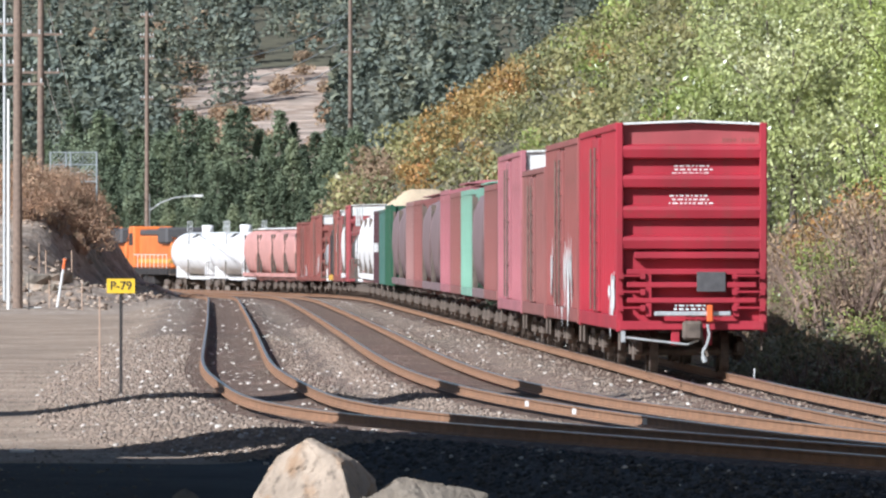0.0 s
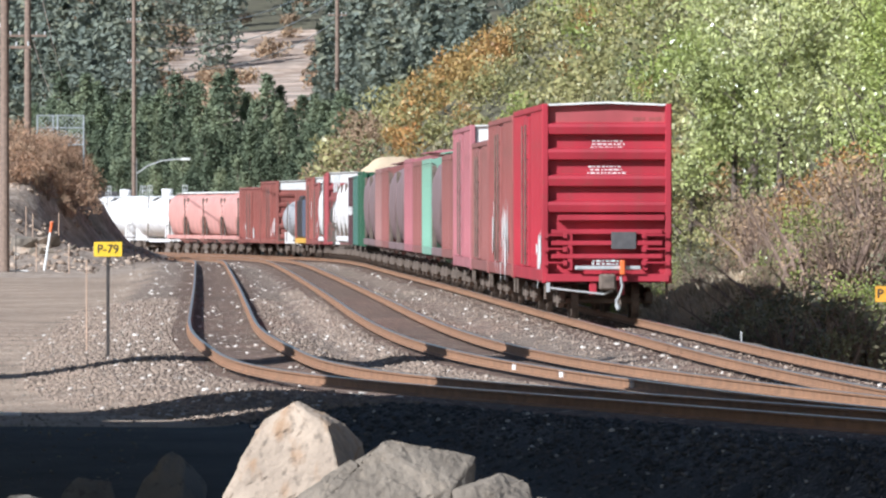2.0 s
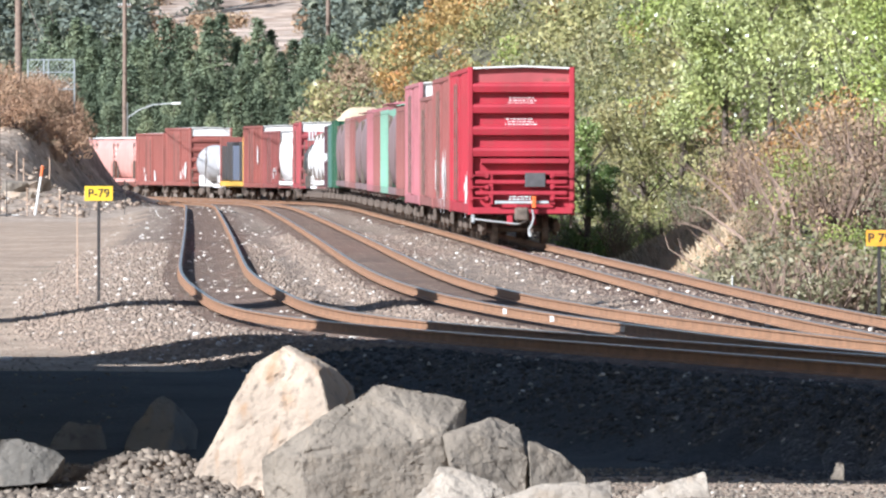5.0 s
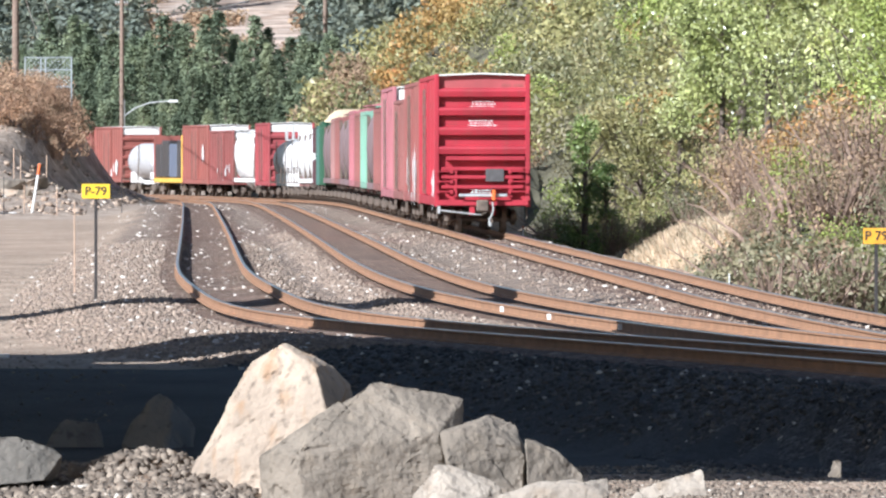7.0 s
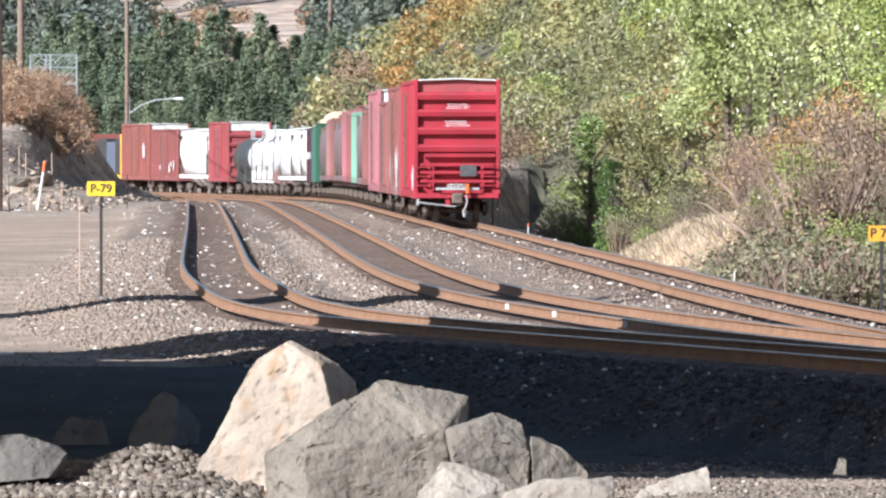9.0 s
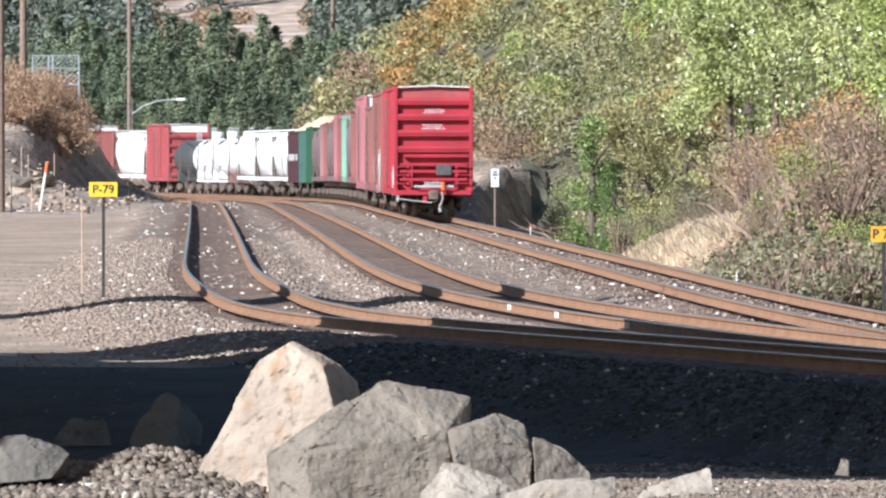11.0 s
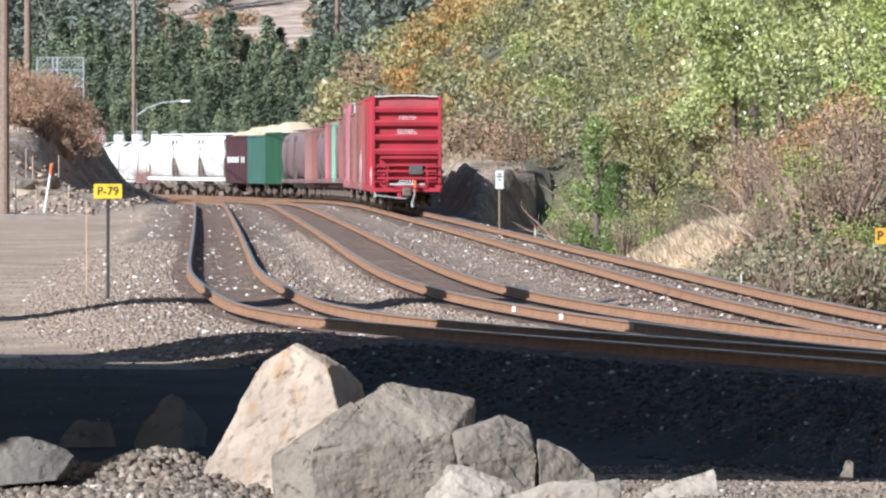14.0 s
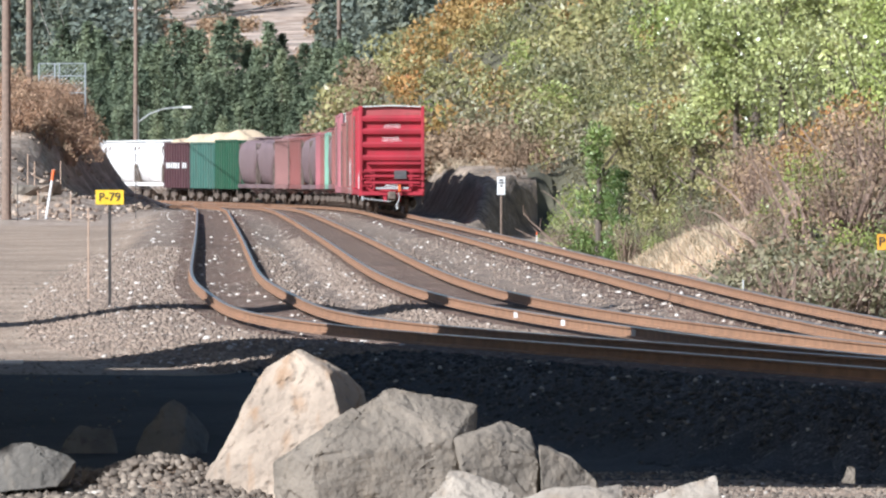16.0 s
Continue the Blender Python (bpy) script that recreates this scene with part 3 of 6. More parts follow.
def last_car_end(car, b, w, z0, zt, mat):
    """Fittings on the trailing end of the last car."""
    y = -b - 0.02
    for z in (1.30, 1.62, 1.94):
        for x0, x1 in ((-1.42, -0.98), (0.86, 1.42)):
            bm = rod(bmesh.new(), (x0, y - 0.10, z), (x1, y - 0.10, z), 0.025, 6)
            for x in (x0, x1):
                box(bm, x - 0.05, x + 0.05, y - 0.12, y + 0.22, z - 0.06, z + 0.06)
            part("grab_iron", bm, mat, car, "red grab iron")
    for x in (-0.86, 0.9):
        part("end_post", box(bmesh.new(), x - 0.06, x + 0.06, y - 0.05, y + 0.22, 1.12, 2.05, 0.01), mat, car)
    for z in (1.45, 1.76, 2.02):
        part("end_bar", box(bmesh.new(), -1.3, 1.3, y - 0.06, y + 0.22, z - 0.055, z + 0.055, 0.015), mat, car)
    part("end_rib", box(bmesh.new(), -1.15, 1.36, y - 0.02, y + 0.22, 2.28, 2.42, 0.02), mat, car)
    part("placard_board", box(bmesh.new(), 0.10, 0.68, y - 0.10, y - 0.05, 1.62, 2.02, 0.01), M_slate, car, "dark grey placard board")
    part("crossover_step", box(bmesh.new(), -0.75, 0.78, y - 0.26, y - 0.02, 1.14, 1.23, 0.015), M_galv, car, "pale grating step over the coupler")
    bm = bmesh.new()
    box(bm, 0.29, 0.41, y - 0.40, y - 0.22, 1.02, 1.36, 0.02)
    part("end_marker", bm, M_orange, car, "orange flashing end-of-train marker")
    bm = bmesh.new()
    rod(bm, (-1.38, y - 0.22, 0.72), (-0.9, y - 0.26, 0.66), 0.025, 6)
    rod(bm, (-0.9, y - 0.26, 0.66), (-0.1, y - 0.26, 0.57), 0.025, 6)
    rod(bm, (-0.1, y - 0.26, 0.57), (0.12, y - 0.26, 0.66), 0.025, 6)
    box(bm, -1.42, -1.34, y - 0.26, y - 0.05, 0.62, 0.84)
    part("uncoupling_lever", bm, M_galv, car, "bent pale steel lever")
    bm = bmesh.new()
    pts = [(0.30, 0.98), (0.34, 0.75), (0.28, 0.55), (0.2, 0.42), (0.22, 0.30)]
    for p, q in zip(pts, pts[1:]):
        rod(bm, (p[0], y - 0.38, p[1]), (q[0], y - 0.38, q[1]), 0.03, 6)
    rod(bm, (0.22, y - 0.38, 0.34), (0.25, y - 0.38, 0.22), 0.055, 8)
    part("brake_hose", bm, M_galv, car, "hanging air brake hose")
    for x in (-0.32, 0.32):
        part("draft_plate", box(bmesh.new(), x - 0.09, x + 0.09, y - 0.02, y + 0.2, 0.55, 1.02, 0.02), mat, car)
    rows_of_writing(car, -0.02, y + 0.209, 4.13, 0.90, 4, 0.075, M_white, 3)
    rows_of_writing(car, -0.05, y + 0.209, 3.53, 1.05, 4, 0.075, M_white, 7)
    rows_of_writing(car, 0.0, y - 0.02, 1.33, 0.85, 2, 0.07, M_white, 9)
    for k in range(9):
        if k != 4:
            part("reporting_mark", box(bmesh.new(), 0.62 + k * 0.075, 0.67 + k * 0.075, y + 0.176, y + 0.184, zt - 0.36, zt - 0.29), P_redbrown, car, "dark plain bar")


def hopper(L, H, mat, label, style="round", seed=0, top=None):
    """Covered hopper: bulged or ribbed sides, sloping end sheets, discharge chutes, hatches and running boards."""
    car = thing("covered_hopper", None, label, "hopper car", "cars of the freight train")
    b, w = L / 2 - 0.5, 1.52
    z0, zt = 1.25, H - 0.25
    if style == "round":
        prof = [(-1.15, z0), (-1.40, z0 + 0.25), (-1.52, z0 + 0.8), (-1.54, (z0 + zt) / 2), (-1.50, zt - 0.7), (-1.30, zt - 0.2), (-0.8, zt + 0.06), (0, zt + 0.12)]
    else:
        prof = [(-1.38, z0), (-1.44, z0 + 0.05), (-1.44, z0 + 0.8), (-1.44, (z0 + zt) / 2), (-1.44, zt - 0.5), (-1.44, zt - 0.1), (-0.9, zt + 0.05), (0, zt + 0.10)]
    ring = prof + [(-x, z) for x, z in prof[-2::-1]]
    def sec(y, lift):
        return [(x, y, max(z, lift)) for x, z in ring]
    e = b - 0.42
    sections = [sec(-e, zt - 1.5), sec(-e + 0.04, zt - 1.55), sec(-e + 1.5, z0), sec(e - 1.5, z0), sec(e - 0.04, zt - 1.55), sec(e, zt - 1.5)]
    part("body", loft(bmesh.new(), sections), mat, car, smooth=(style == "round"))
    for s in (-1, 1):
        bm = bmesh.new()
        if style != "round":
            x0, x1 = sorted((s * 1.43, s * 1.54))
            rib = None
            for k in range(9):
                if rib is None:
                    ob = part("side_rib", box(bmesh.new(), x0, x1, -0.06, 0.06, z0 + 0.062, zt - 0.222, 0.01), mat, car)
                    rib = ob.data
                else:
                    ob = put("side_rib", rib, None, car)
                ob.location = (0, -e + 0.1 + k * (2 * e - 0.2) / 8, 0)
            part("top_chord", box(bmesh.new(), x0, x1, -e, e, zt - 0.22, zt - 0.06, 0.01), mat, car)
        x0, x1 = sorted((s * 1.36, s * 1.53))
        box(bm, x0, x1, -b, b, z0 - 0.2, z0 + 0.06, 0.015)
        part("side_sill", bm, mat, car)
    for s in (-1, 1):
        bm = bmesh.new()
        for x in (-1.42, 1.42):
            box(bm, x - 0.06, x + 0.06, min(s * e, s * (e - 0.14)), max(s * e, s * (e - 0.14)), z0 - 0.1, zt - 0.2, 0.01)
        for x in (-0.5, 0.5):
            rod(bm, (x, s * (b - 0.2), z0), (x, s * (e - 0.1), zt - 1.4), 0.05, 6)
        box(bm, -1.4, 1.4, min(s * (b - 0.3), s * b), max(s * (b - 0.3), s * b), z0 - 0.28, z0 - 0.04, 0.01)
        part("end_frame", bm, M_grime, car, "open end frame below the slope sheet")
        bm = bmesh.new()
        for z in np.arange(z0, zt - 0.2, 0.42):
            rod(bm, (-1.45, s * (e + 0.06), z), (-1.0, s * (e + 0.06), z), 0.02, 5)
        part("ladder", bm, M_grime, car)
    for k in range(3):
        y = (k - 1) * (2 * e - 3.0) / 3
        q = (2 * e - 3.2) / 6
        bm = bmesh.new()
        loft(bm, [[(-1.2, y - q, z0 + 0.02), (1.2, y - q, z0 + 0.02), (1.2, y + q, z0 + 0.02), (-1.2, y + q, z0 + 0.02)],
                  [(-0.45, y - 0.35, 0.5), (0.45, y - 0.35, 0.5), (0.45, y + 0.35, 0.5), (-0.45, y + 0.35, 0.5)]])
        part("discharge_chute", bm, mat, car)
    bm = bmesh.new()
    box(bm, -0.9, 0.9, -e, e, zt + 0.14, zt + 0.18)
    for y in np.arange(-e + 0.6, e, 1.4):
        box(bm, -0.5, 0.5, y - 0.5, y + 0.5, zt + 0.12, zt + 0.25, 0.03)
    part("roof_walk", bm, top or M_roof, car, "running boards and hatches on the roof")
    bm = bmesh.new()
    box(bm, -0.3, 0.3, -b, b, 0.75, 1.05)
    part("centre_sill", bm, M_black, car)
    add_couplers(car, b)
    add_trucks(car, b - 1.7)
    return car


def tank_car(L, D, mat, label, seed=0, belly=None, platform=True):
    car = thing("tank_car", None, label, "tank car", "cars of the freight train")
    b, r = L / 2 - 0.7, D / 2
    zc = 1.12 + r
    n, secs = 26, []
    for t in np.linspace(-1, 1, 15):
        if abs(t) > 0.86:
            a = (abs(t) - 0.86) / 0.14 * math.pi / 2
            rr, y = r * max(math.cos(a), 0.02) ** 0.8, math.copysign(b - 0.75 + 0.75 * math.sin(a), t)
        else:
            rr, y = r, t / 0.86 * (b - 0.75)
        secs.append([(rr * math.sin(6.283 * k / n), y, zc + rr * math.cos(6.283 * k / n)) for k in range(n)])
    part("tank", loft(bmesh.new(), secs), mat, car, smooth=True)
    bm = bmesh.new()
    for y in (-b + 1.9, b - 1.9):
        box(bm, -1.2, 1.2, y - 0.35, y + 0.35, 0.85, zc - r * 0.62, 0.02)
    box(bm, -0.3, 0.3, -b - 0.2, b + 0.2, 0.75, 1.02)
    part("saddle", bm, belly or mat, car)
    for s in (-1, 1):
        bm = bmesh.new()
        yy = sorted((s * (b - 0.5), s * (b + 0.25)))
        box(bm, -1.5, 1.5, yy[0], yy[1], 1.02, 1.10)
        for x in (-1.45, -0.5, 0.5, 1.45):
            rod(bm, (x, s * (b + 0.2), 1.1), (x, s * (b + 0.2), 2.0), 0.025, 5)
        rod(bm, (-1.45, s * (b + 0.2), 2.0), (1.45, s * (b + 0.2), 2.0), 0.025, 5)
        part("end_platform", bm, M_grime, car)
    zt = zc + r
    if platform:
        bm = bmesh.new()
        box(bm, -1.35, 1.35, -1.2, 1.2, zt - 0.12, zt - 0.06)
        for x in (-1.3, 1.3):
            for y in (-1.15, 0, 1.15):
                rod(bm, (x, y, zt - 0.1), (x, y, zt + 0.75), 0.03, 5)
            rod(bm, (x, -1.15, zt + 0.75), (x, 1.15, zt + 0.75), 0.03, 5)
            rod(bm, (x, -1.15, zt + 0.4), (x, 1.15, zt + 0.4), 0.025, 5)
        part("top_platform", bm, M_galv, car, "railed walkway on top of the tank")
        bm = rod(bmesh.new(), (0, 0, zt - 0.1), (0, 0, zt + 0.5), 0.42, 16)
        part("dome", bm, mat, car, "valve housing", True)
    for s in (-1, 1):
        bm = bmesh.new()
        for q in (-0.2, 0.2):
            rod(bm, (s * 1.45, q, 1.0), (s * 1.35, q, zt - 0.1), 0.022, 5)
        for z in np.arange(1.3, zt - 0.2, 0.35):
            rod(bm, (s * 1.44, -0.2, z), (s * 1.44, 0.2, z), 0.018, 5)
        part("side_ladder", bm, M_grime, car)
    add_couplers(car, b + 0.2)
    add_trucks(car, b - 1.5)
    return car


def chip_gondola(L, H, mat, label, seed=0, marks=False):
    car = thing("chip_gondola", None, label, "gondola car", "cars of the freight train")
    b, w, z0 = L / 2 - 0.5, 1.5, 0.95
    bm = bmesh.new()
    for s in (-1, 1):
        x0, x1 = sorted((s * (w - 0.1), s * (w - 0.04)))
        box(bm, x0, x1, -b, b, z0, H - 0.05)
        y0, y1 = sorted((s * b, s * (b - 0.06)))
        box(bm, -w + 0.1, w - 0.1, y0, y1, z0, H - 0.05)
    box(bm, -w + 0.1, w - 0.1, -b, b, z0, z0 + 0.08)
    part("body", bm, mat, car)
    for s in (-1, 1):
        bm = bmesh.new()
        x0, x1 = sorted((s * (w - 0.05), s * (w + 0.05)))
        for k in range(10):
            y = -b + 0.08 + k * (2 * b - 0.16) / 9
            part("side_post", box(bmesh.new(), x0, x1, y - 0.07, y + 0.07, z0, H - 0.14, 0.01), mat, car)
        box(bm, x0, x1, -b, b, H - 0.14, H, 0.01)
        part("top_rail", bm, mat, car)
        y0, y1 = sorted((s * b, s * (b + 0.09)))
        for x in (-1.4, -0.7, 0, 0.7, 1.4):
            part("end_post", box(bmesh.new(), x - 0.07, x + 0.07, y0, y1, z0, H - 0.05, 0.01), mat, car)
    # the heap of chips
    nx, ny = 10, 30
    v = []
    for j in range(ny + 1):
        for i in range(nx + 1):
            p, q = i / nx * 2 - 1, j / ny * 2 - 1
            h = 0.75 * (1 - p ** 4) * (1 - q ** 6) * (0.75 + 0.35 * math.sin(3 * q + seed)) + 0.05 * noise.noise((p * 4, q * 12, seed))
            v.append((p * (w - 0.11), q * (b - 0.07), H - 0.15 + h))
    f = [(j * (nx + 1) + i, j * (nx + 1) + i + 1, (j + 1) * (nx + 1) + i + 1, (j + 1) * (nx + 1) + i) for j in range(ny) for i in range(nx)]
    me = mesh_from("wood_chip_load", v, f)
    me.polygons.foreach_set("use_smooth", [True] * len(me.polygons))
    put("wood_chip_load", me, M_chips, car, "heaped pale wood chips")
    if marks:
        for k in range(9):
            if k != 2:
                part("lettering_bar", box(bmesh.new(), -w - 0.057, -w - 0.051, -b * 0.85 + k * 1.2, -b * 0.85 + k * 1.2 + 0.8, 2.35, 2.75), M_white, car, "worn white lettering bar")
    box_under(car, b, z0)
    add_couplers(car, b)
    add_trucks(car, b - 1.7)
    return car


def loaded_flat(L, label):
    car = thing("bulkhead_flatcar", None, label, "flatcar", "cars of the freight train")
    b = L / 2 - 0.5
    part("deck", box(bmesh.new(), -1.45, 1.45, -b, b, 0.9, 1.22, 0.02), P_gold, car, "yellow-painted deck")
    for s in (-1, 1):
        bm = bmesh.new()
        y0, y1 = sorted((s * b, s * (b - 0.18)))
        box(bm, -1.45, 1.45, y0, y1, 1.22, 4.25, 0.02)
        for x in (-1.2, 0, 1.2):
            z0, z1 = sorted((s * b, s * (b + 0.08)))
            box(bm, x - 0.08, x + 0.08, z0, z1, 1.22, 4.25, 0.01)
        part("bulkhead", bm, P_gold if s < 0 else P_brown, car, "upright steel bulkhead")
    for k in range(4):
        y = -b + 1.4 + k * (2 * b - 2.8) / 3
        q = (2 * b - 3.0) / 6.3
        part("wrapped_load", box(bmesh.new(), -1.35, 1.35, y - q, y + q, 1.26, 3.9 - 0.25 * (k % 2), 0.06), (P_slate if k == 1 else M_wrap), car, "bundle in dark wrapping")
    box_under(car, b, 0.92)
    add_couplers(car, b)
    add_trucks(car, b - 1.7)
    return car


def locomotive(L, label):
    car = thing("locomotive", None, label, "locomotive", "locomotives")
    b = L / 2 - 0.6
    part("frame", box(bmesh.new(), -1.55, 1.55, -b, b, 1.05, 1.5, 0.03), M_black, car)
    part("hood", box(bmesh.new(), -1.1, 1.1, -b + 0.9, b - 4.6, 1.5, 3.9, 0.12), P_orange, car, "orange engine hood")
    part("radiator", box(bmesh.new(), -1.45, 1.45, -b + 0.9, -b + 5.0, 3.3, 4.5, 0.15), M_slate, car, "dark flared radiator")
    part("roof", box(bmesh.new(), -1.05, 1.05, -b + 5.0, b - 4.7, 3.9, 4.35, 0.1), M_slate, car, "dark roof with fans")
    part("stripe", box(bmesh.new(), -1.13, 1.13, -b + 0.88, b - 4.62, 1.9, 2.2), P_gold, car)
    cab = part("cab", box(bmesh.new(), -1.5, 1.5, b - 4.5, b - 1.9, 1.5, 4.6, 0.12), P_orange, car, "orange cab")
    part("nose", box(bmesh.new(), -0.8, 0.8, b - 1.9, b - 0.6, 1.5, 3.2, 0.15), P_orange, car)
    for s in (-1, 1):
        x0, x1 = sorted((s * 1.48, s * 1.52))
        part("side_window", box(bmesh.new(), x0, x1, b - 4.1, b - 2.4, 3.2, 4.1, 0.01), M_black, cab, "dark cab side window")
        bm = bmesh.new()
        for y in np.arange(-b + 0.3, b - 4.5, 2.0):
            rod(bm, (s * 1.5, y, 1.5), (s * 1.5, y, 2.5), 0.025, 5)
        rod(bm, (s * 1.5, -b + 0.3, 2.5), (s * 1.5, b - 4.6, 2.5), 0.025, 5)
        part("handrail", bm, M_white, car)
    part("fuel_tank", box(bmesh.new(), -1.3, 1.3, -2.5, 2.5, 0.3, 1.05, 0.1), M_black, car)
    add_couplers(car, b)
    add_trucks(car, b - 3.0)
    return car


M_roof = plain("galvanised_roof", (0.78, 0.76, 0.72), 0.5, 0.0, 4, 0.1)
M_slate = plain("dark_slate_paint", (0.09, 0.085, 0.085), 0.6)
M_chips = plain("wood_chips", (0.68, 0.52, 0.34), 0.95, 0, 7, 0.25)
M_wrap = plain("black_wrap", (0.05, 0.045, 0.045), 0.45, 0, 3, 0.4)
P_red = paint("boxcar_red", (0.37, 0.024, 0.04), wear=0.25)
P_red_faded = paint("faded_red", (0.37, 0.075, 0.08), wear=0.3)
P_redbrown = paint("red_brown", (0.28, 0.085, 0.075), wear=0.45)
P_brown = paint("boxcar_brown", (0.30, 0.095, 0.075), wear=0.45)
P_pink = paint("sun_faded_pink_red", (0.38, 0.14, 0.155), wear=0.35)
P_rust = paint("orange_brown", (0.26, 0.10, 0.088), wear=0.35)
P_mauve = paint("grey_mauve", (0.215, 0.145, 0.145), wear=0.4)
P_mauve_b = paint("brown_mauve", (0.31, 0.165, 0.15), wear=0.4)
P_mint = paint("mint_green", (0.22, 0.39, 0.29), wear=0.2)
P_green = paint("dark_green", (0.024, 0.092, 0.048), wear=0.3)
P_teal = paint("teal_green", (0.06, 0.145, 0.115), wear=0.4)
P_maroon = paint("dark_maroon", (0.075, 0.03, 0.035), wear=0.3)
P_white = paint("hopper_white", (0.83, 0.80, 0.77), (0.35, 0.30, 0.26), wear=0.22)
P_tankwhite = paint("tank_white", (0.86, 0.84, 0.82), (0.40, 0.34, 0.30), wear=0.15)
P_tankblack = paint("tank_black", (0.06, 0.065, 0.065), wear=0.3)
P_salmon = paint("salmon_pink", (0.64, 0.32, 0.275), wear=0.2)
P_grey = paint("silver_grey", (0.46, 0.45, 0.45), wear=0.35)
P_gold = paint("yellow_gold", (0.75, 0.43, 0.07), wear=0.2)
P_orange = paint("locomotive_orange", (0.75, 0.20, 0.045), wear=0.3)
P_slate = paint("slate_blue", (0.12, 0.14, 0.19), wear=0.3)


def make_train():
    """Cars from the rear: the metres of train behind each one's ends, and the car."""
    out = []
    def add(a, b, car):
        out.append((a, b, car))
    add(0, 20.5, boxcar(20.5, 5.17, P_red, "bright red high boxcar with ribbed end, last of the train", P_red_faded, 1, True, (M_white, -9, -6, 1.2, 1.8)))
    add(20.5, 41, boxcar(20.5, 5.1, P_redbrown, "red-brown high boxcar streaked with white graffiti", None, 2, marks=(M_white, -6.5, 6, 1.35, 2.3)))
    add(41, 57.5, boxcar(16.5, 4.62, P_rust, "lower faded brown boxcar", None, 3))
    add(57.5, 78, boxcar(20.5, 5.17, P_pink, "sun-faded pink high boxcar with white end top", M_roof, 4))
    h = [(P_rust, "rib", "orange-brown ribbed covered hopper"), (P_mauve, "round", "dusty grey-mauve round-sided covered hopper"),
         (P_mint, "rib", "mint green ribbed covered hopper"), (P_rust, "rib", "orange-brown ribbed covered hopper"),
         (P_pink, "rib", "faded pink-brown tall covered hopper"), (P_mauve, "round", "dusty grey-mauve round-sided covered hopper"),
         (P_mauve, "round", "dusty grey-mauve round-sided covered hopper"), (P_rust, "rib", "orange-brown ribbed covered hopper"),
         (P_mauve_b, "rib", "dusty brown-mauve ribbed covered hopper"), (P_mauve, "round", "dusty grey-mauve round-sided covered hopper"),
         (P_mauve, "round", "dusty grey-mauve round-sided covered hopper")]
    for k, (m, st, lab) in enumerate(h):
        a = 78 + k * 13.1
        add(a, a + 13.1, hopper(13.1, 4.75 if k == 4 else (4.6 if st == "rib" else 4.5), m, lab, st, k, m))
    a = 78 + 11 * 13.1
    add(a, a + 13.2, chip_gondola(13.2, 4.35, P_green, "dark green gondola heaped with pale wood chips", 1))
    add(a + 13.2, a + 26.4, chip_gondola(13.2, 4.2, P_teal, "dull teal gondola heaped with pale wood chips", 2))
    add(a + 26.4, a + 40, chip_gondola(13.6, 4.2, P_maroon, "dark maroon gondola with worn white lettering", 4, True))
    a = 262.1
    for k in range(3):
        add(a + 13.8 * k, a + 13.8 * (k + 1), hopper(13.8, 4.4, P_white, "bright white round-sided covered hopper", "round", 20 + k))
    add(303.5, 313.5, tank_car(10.0, 2.75, P_tankwhite, "white tank car with rusty brown lower half", 1, P_mauve_b))
    add(313.5, 322, tank_car(8.9, 2.75, P_tankwhite, "white tank car with top walkway", 2))
    add(322, 330, tank_car(8.6, 2.75, P_tankwhite, "white tank car with top walkway", 3))
    add(330, 340.5, tank_car(10.5, 2.7, P_tankblack, "plain black railway tank car", 4, None, False))
    add(340.5, 352.5, boxcar(12.0, 5.1, P_red_faded, "faded red boxcar with white end top", M_roof, 5))
    add(352.5, 368, hopper(15.5, 4.5, P_white, "bright white round-sided covered hopper", "round", 30))
    add(368, 383, boxcar(15, 4.7, P_redbrown, "red-brown boxcar with pale graffiti", M_roof, 6, marks=(M_white, -6, 3, 1.3, 2.3)))
    add(383, 397.5, boxcar(14.5, 5.1, P_brown, "dark red-brown high boxcar with white end top", M_roof, 7, marks=(M_white, -4.5, -3.5, 2.6, 3.4)))
    add(397.5, 413, loaded_flat(15.5, "yellow bulkhead flatcar with dark wrapped bundles"))
    add(413, 428, tank_car(15, 2.6, P_grey, "dull silver-grey railway tank car", 5, P_white, False))
    add(428, 442, boxcar(14, 5.1, P_brown, "red-brown boxcar with white end top and pale lower marks", M_roof, 8, marks=(M_white, -5, 0, 1.3, 2.2)))
    add(442, 457, boxcar(15, 4.75, P_brown, "dark brown boxcar with white lower patch", None, 9, marks=(M_white, -3, 3, 1.2, 1.9)))
    for k in range(4):
        add(457 + 9.8 * k, 457 + 9.8 * (k + 1), hopper(9.8, 4.35, P_salmon, "salmon pink round-sided short hopper", "round", 40 + k))
    add(496.2, 516, tank_car(19.8, 3.0, P_tankwhite, "long white pressure tank car with railed top", 6))
    add(516, 536, tank_car(20, 3.0, P_tankwhite, "long white pressure tank car with railed top", 7))
    add(536, 558, locomotive(22, "orange and black diesel locomotive"))
    add(558, 580, locomotive(22, "orange and black diesel locomotive"))
    return out


train = make_train()
SPEED = 16.9      # metres a second
REAR_Y = 203.0    # where the last car's end stands at the start


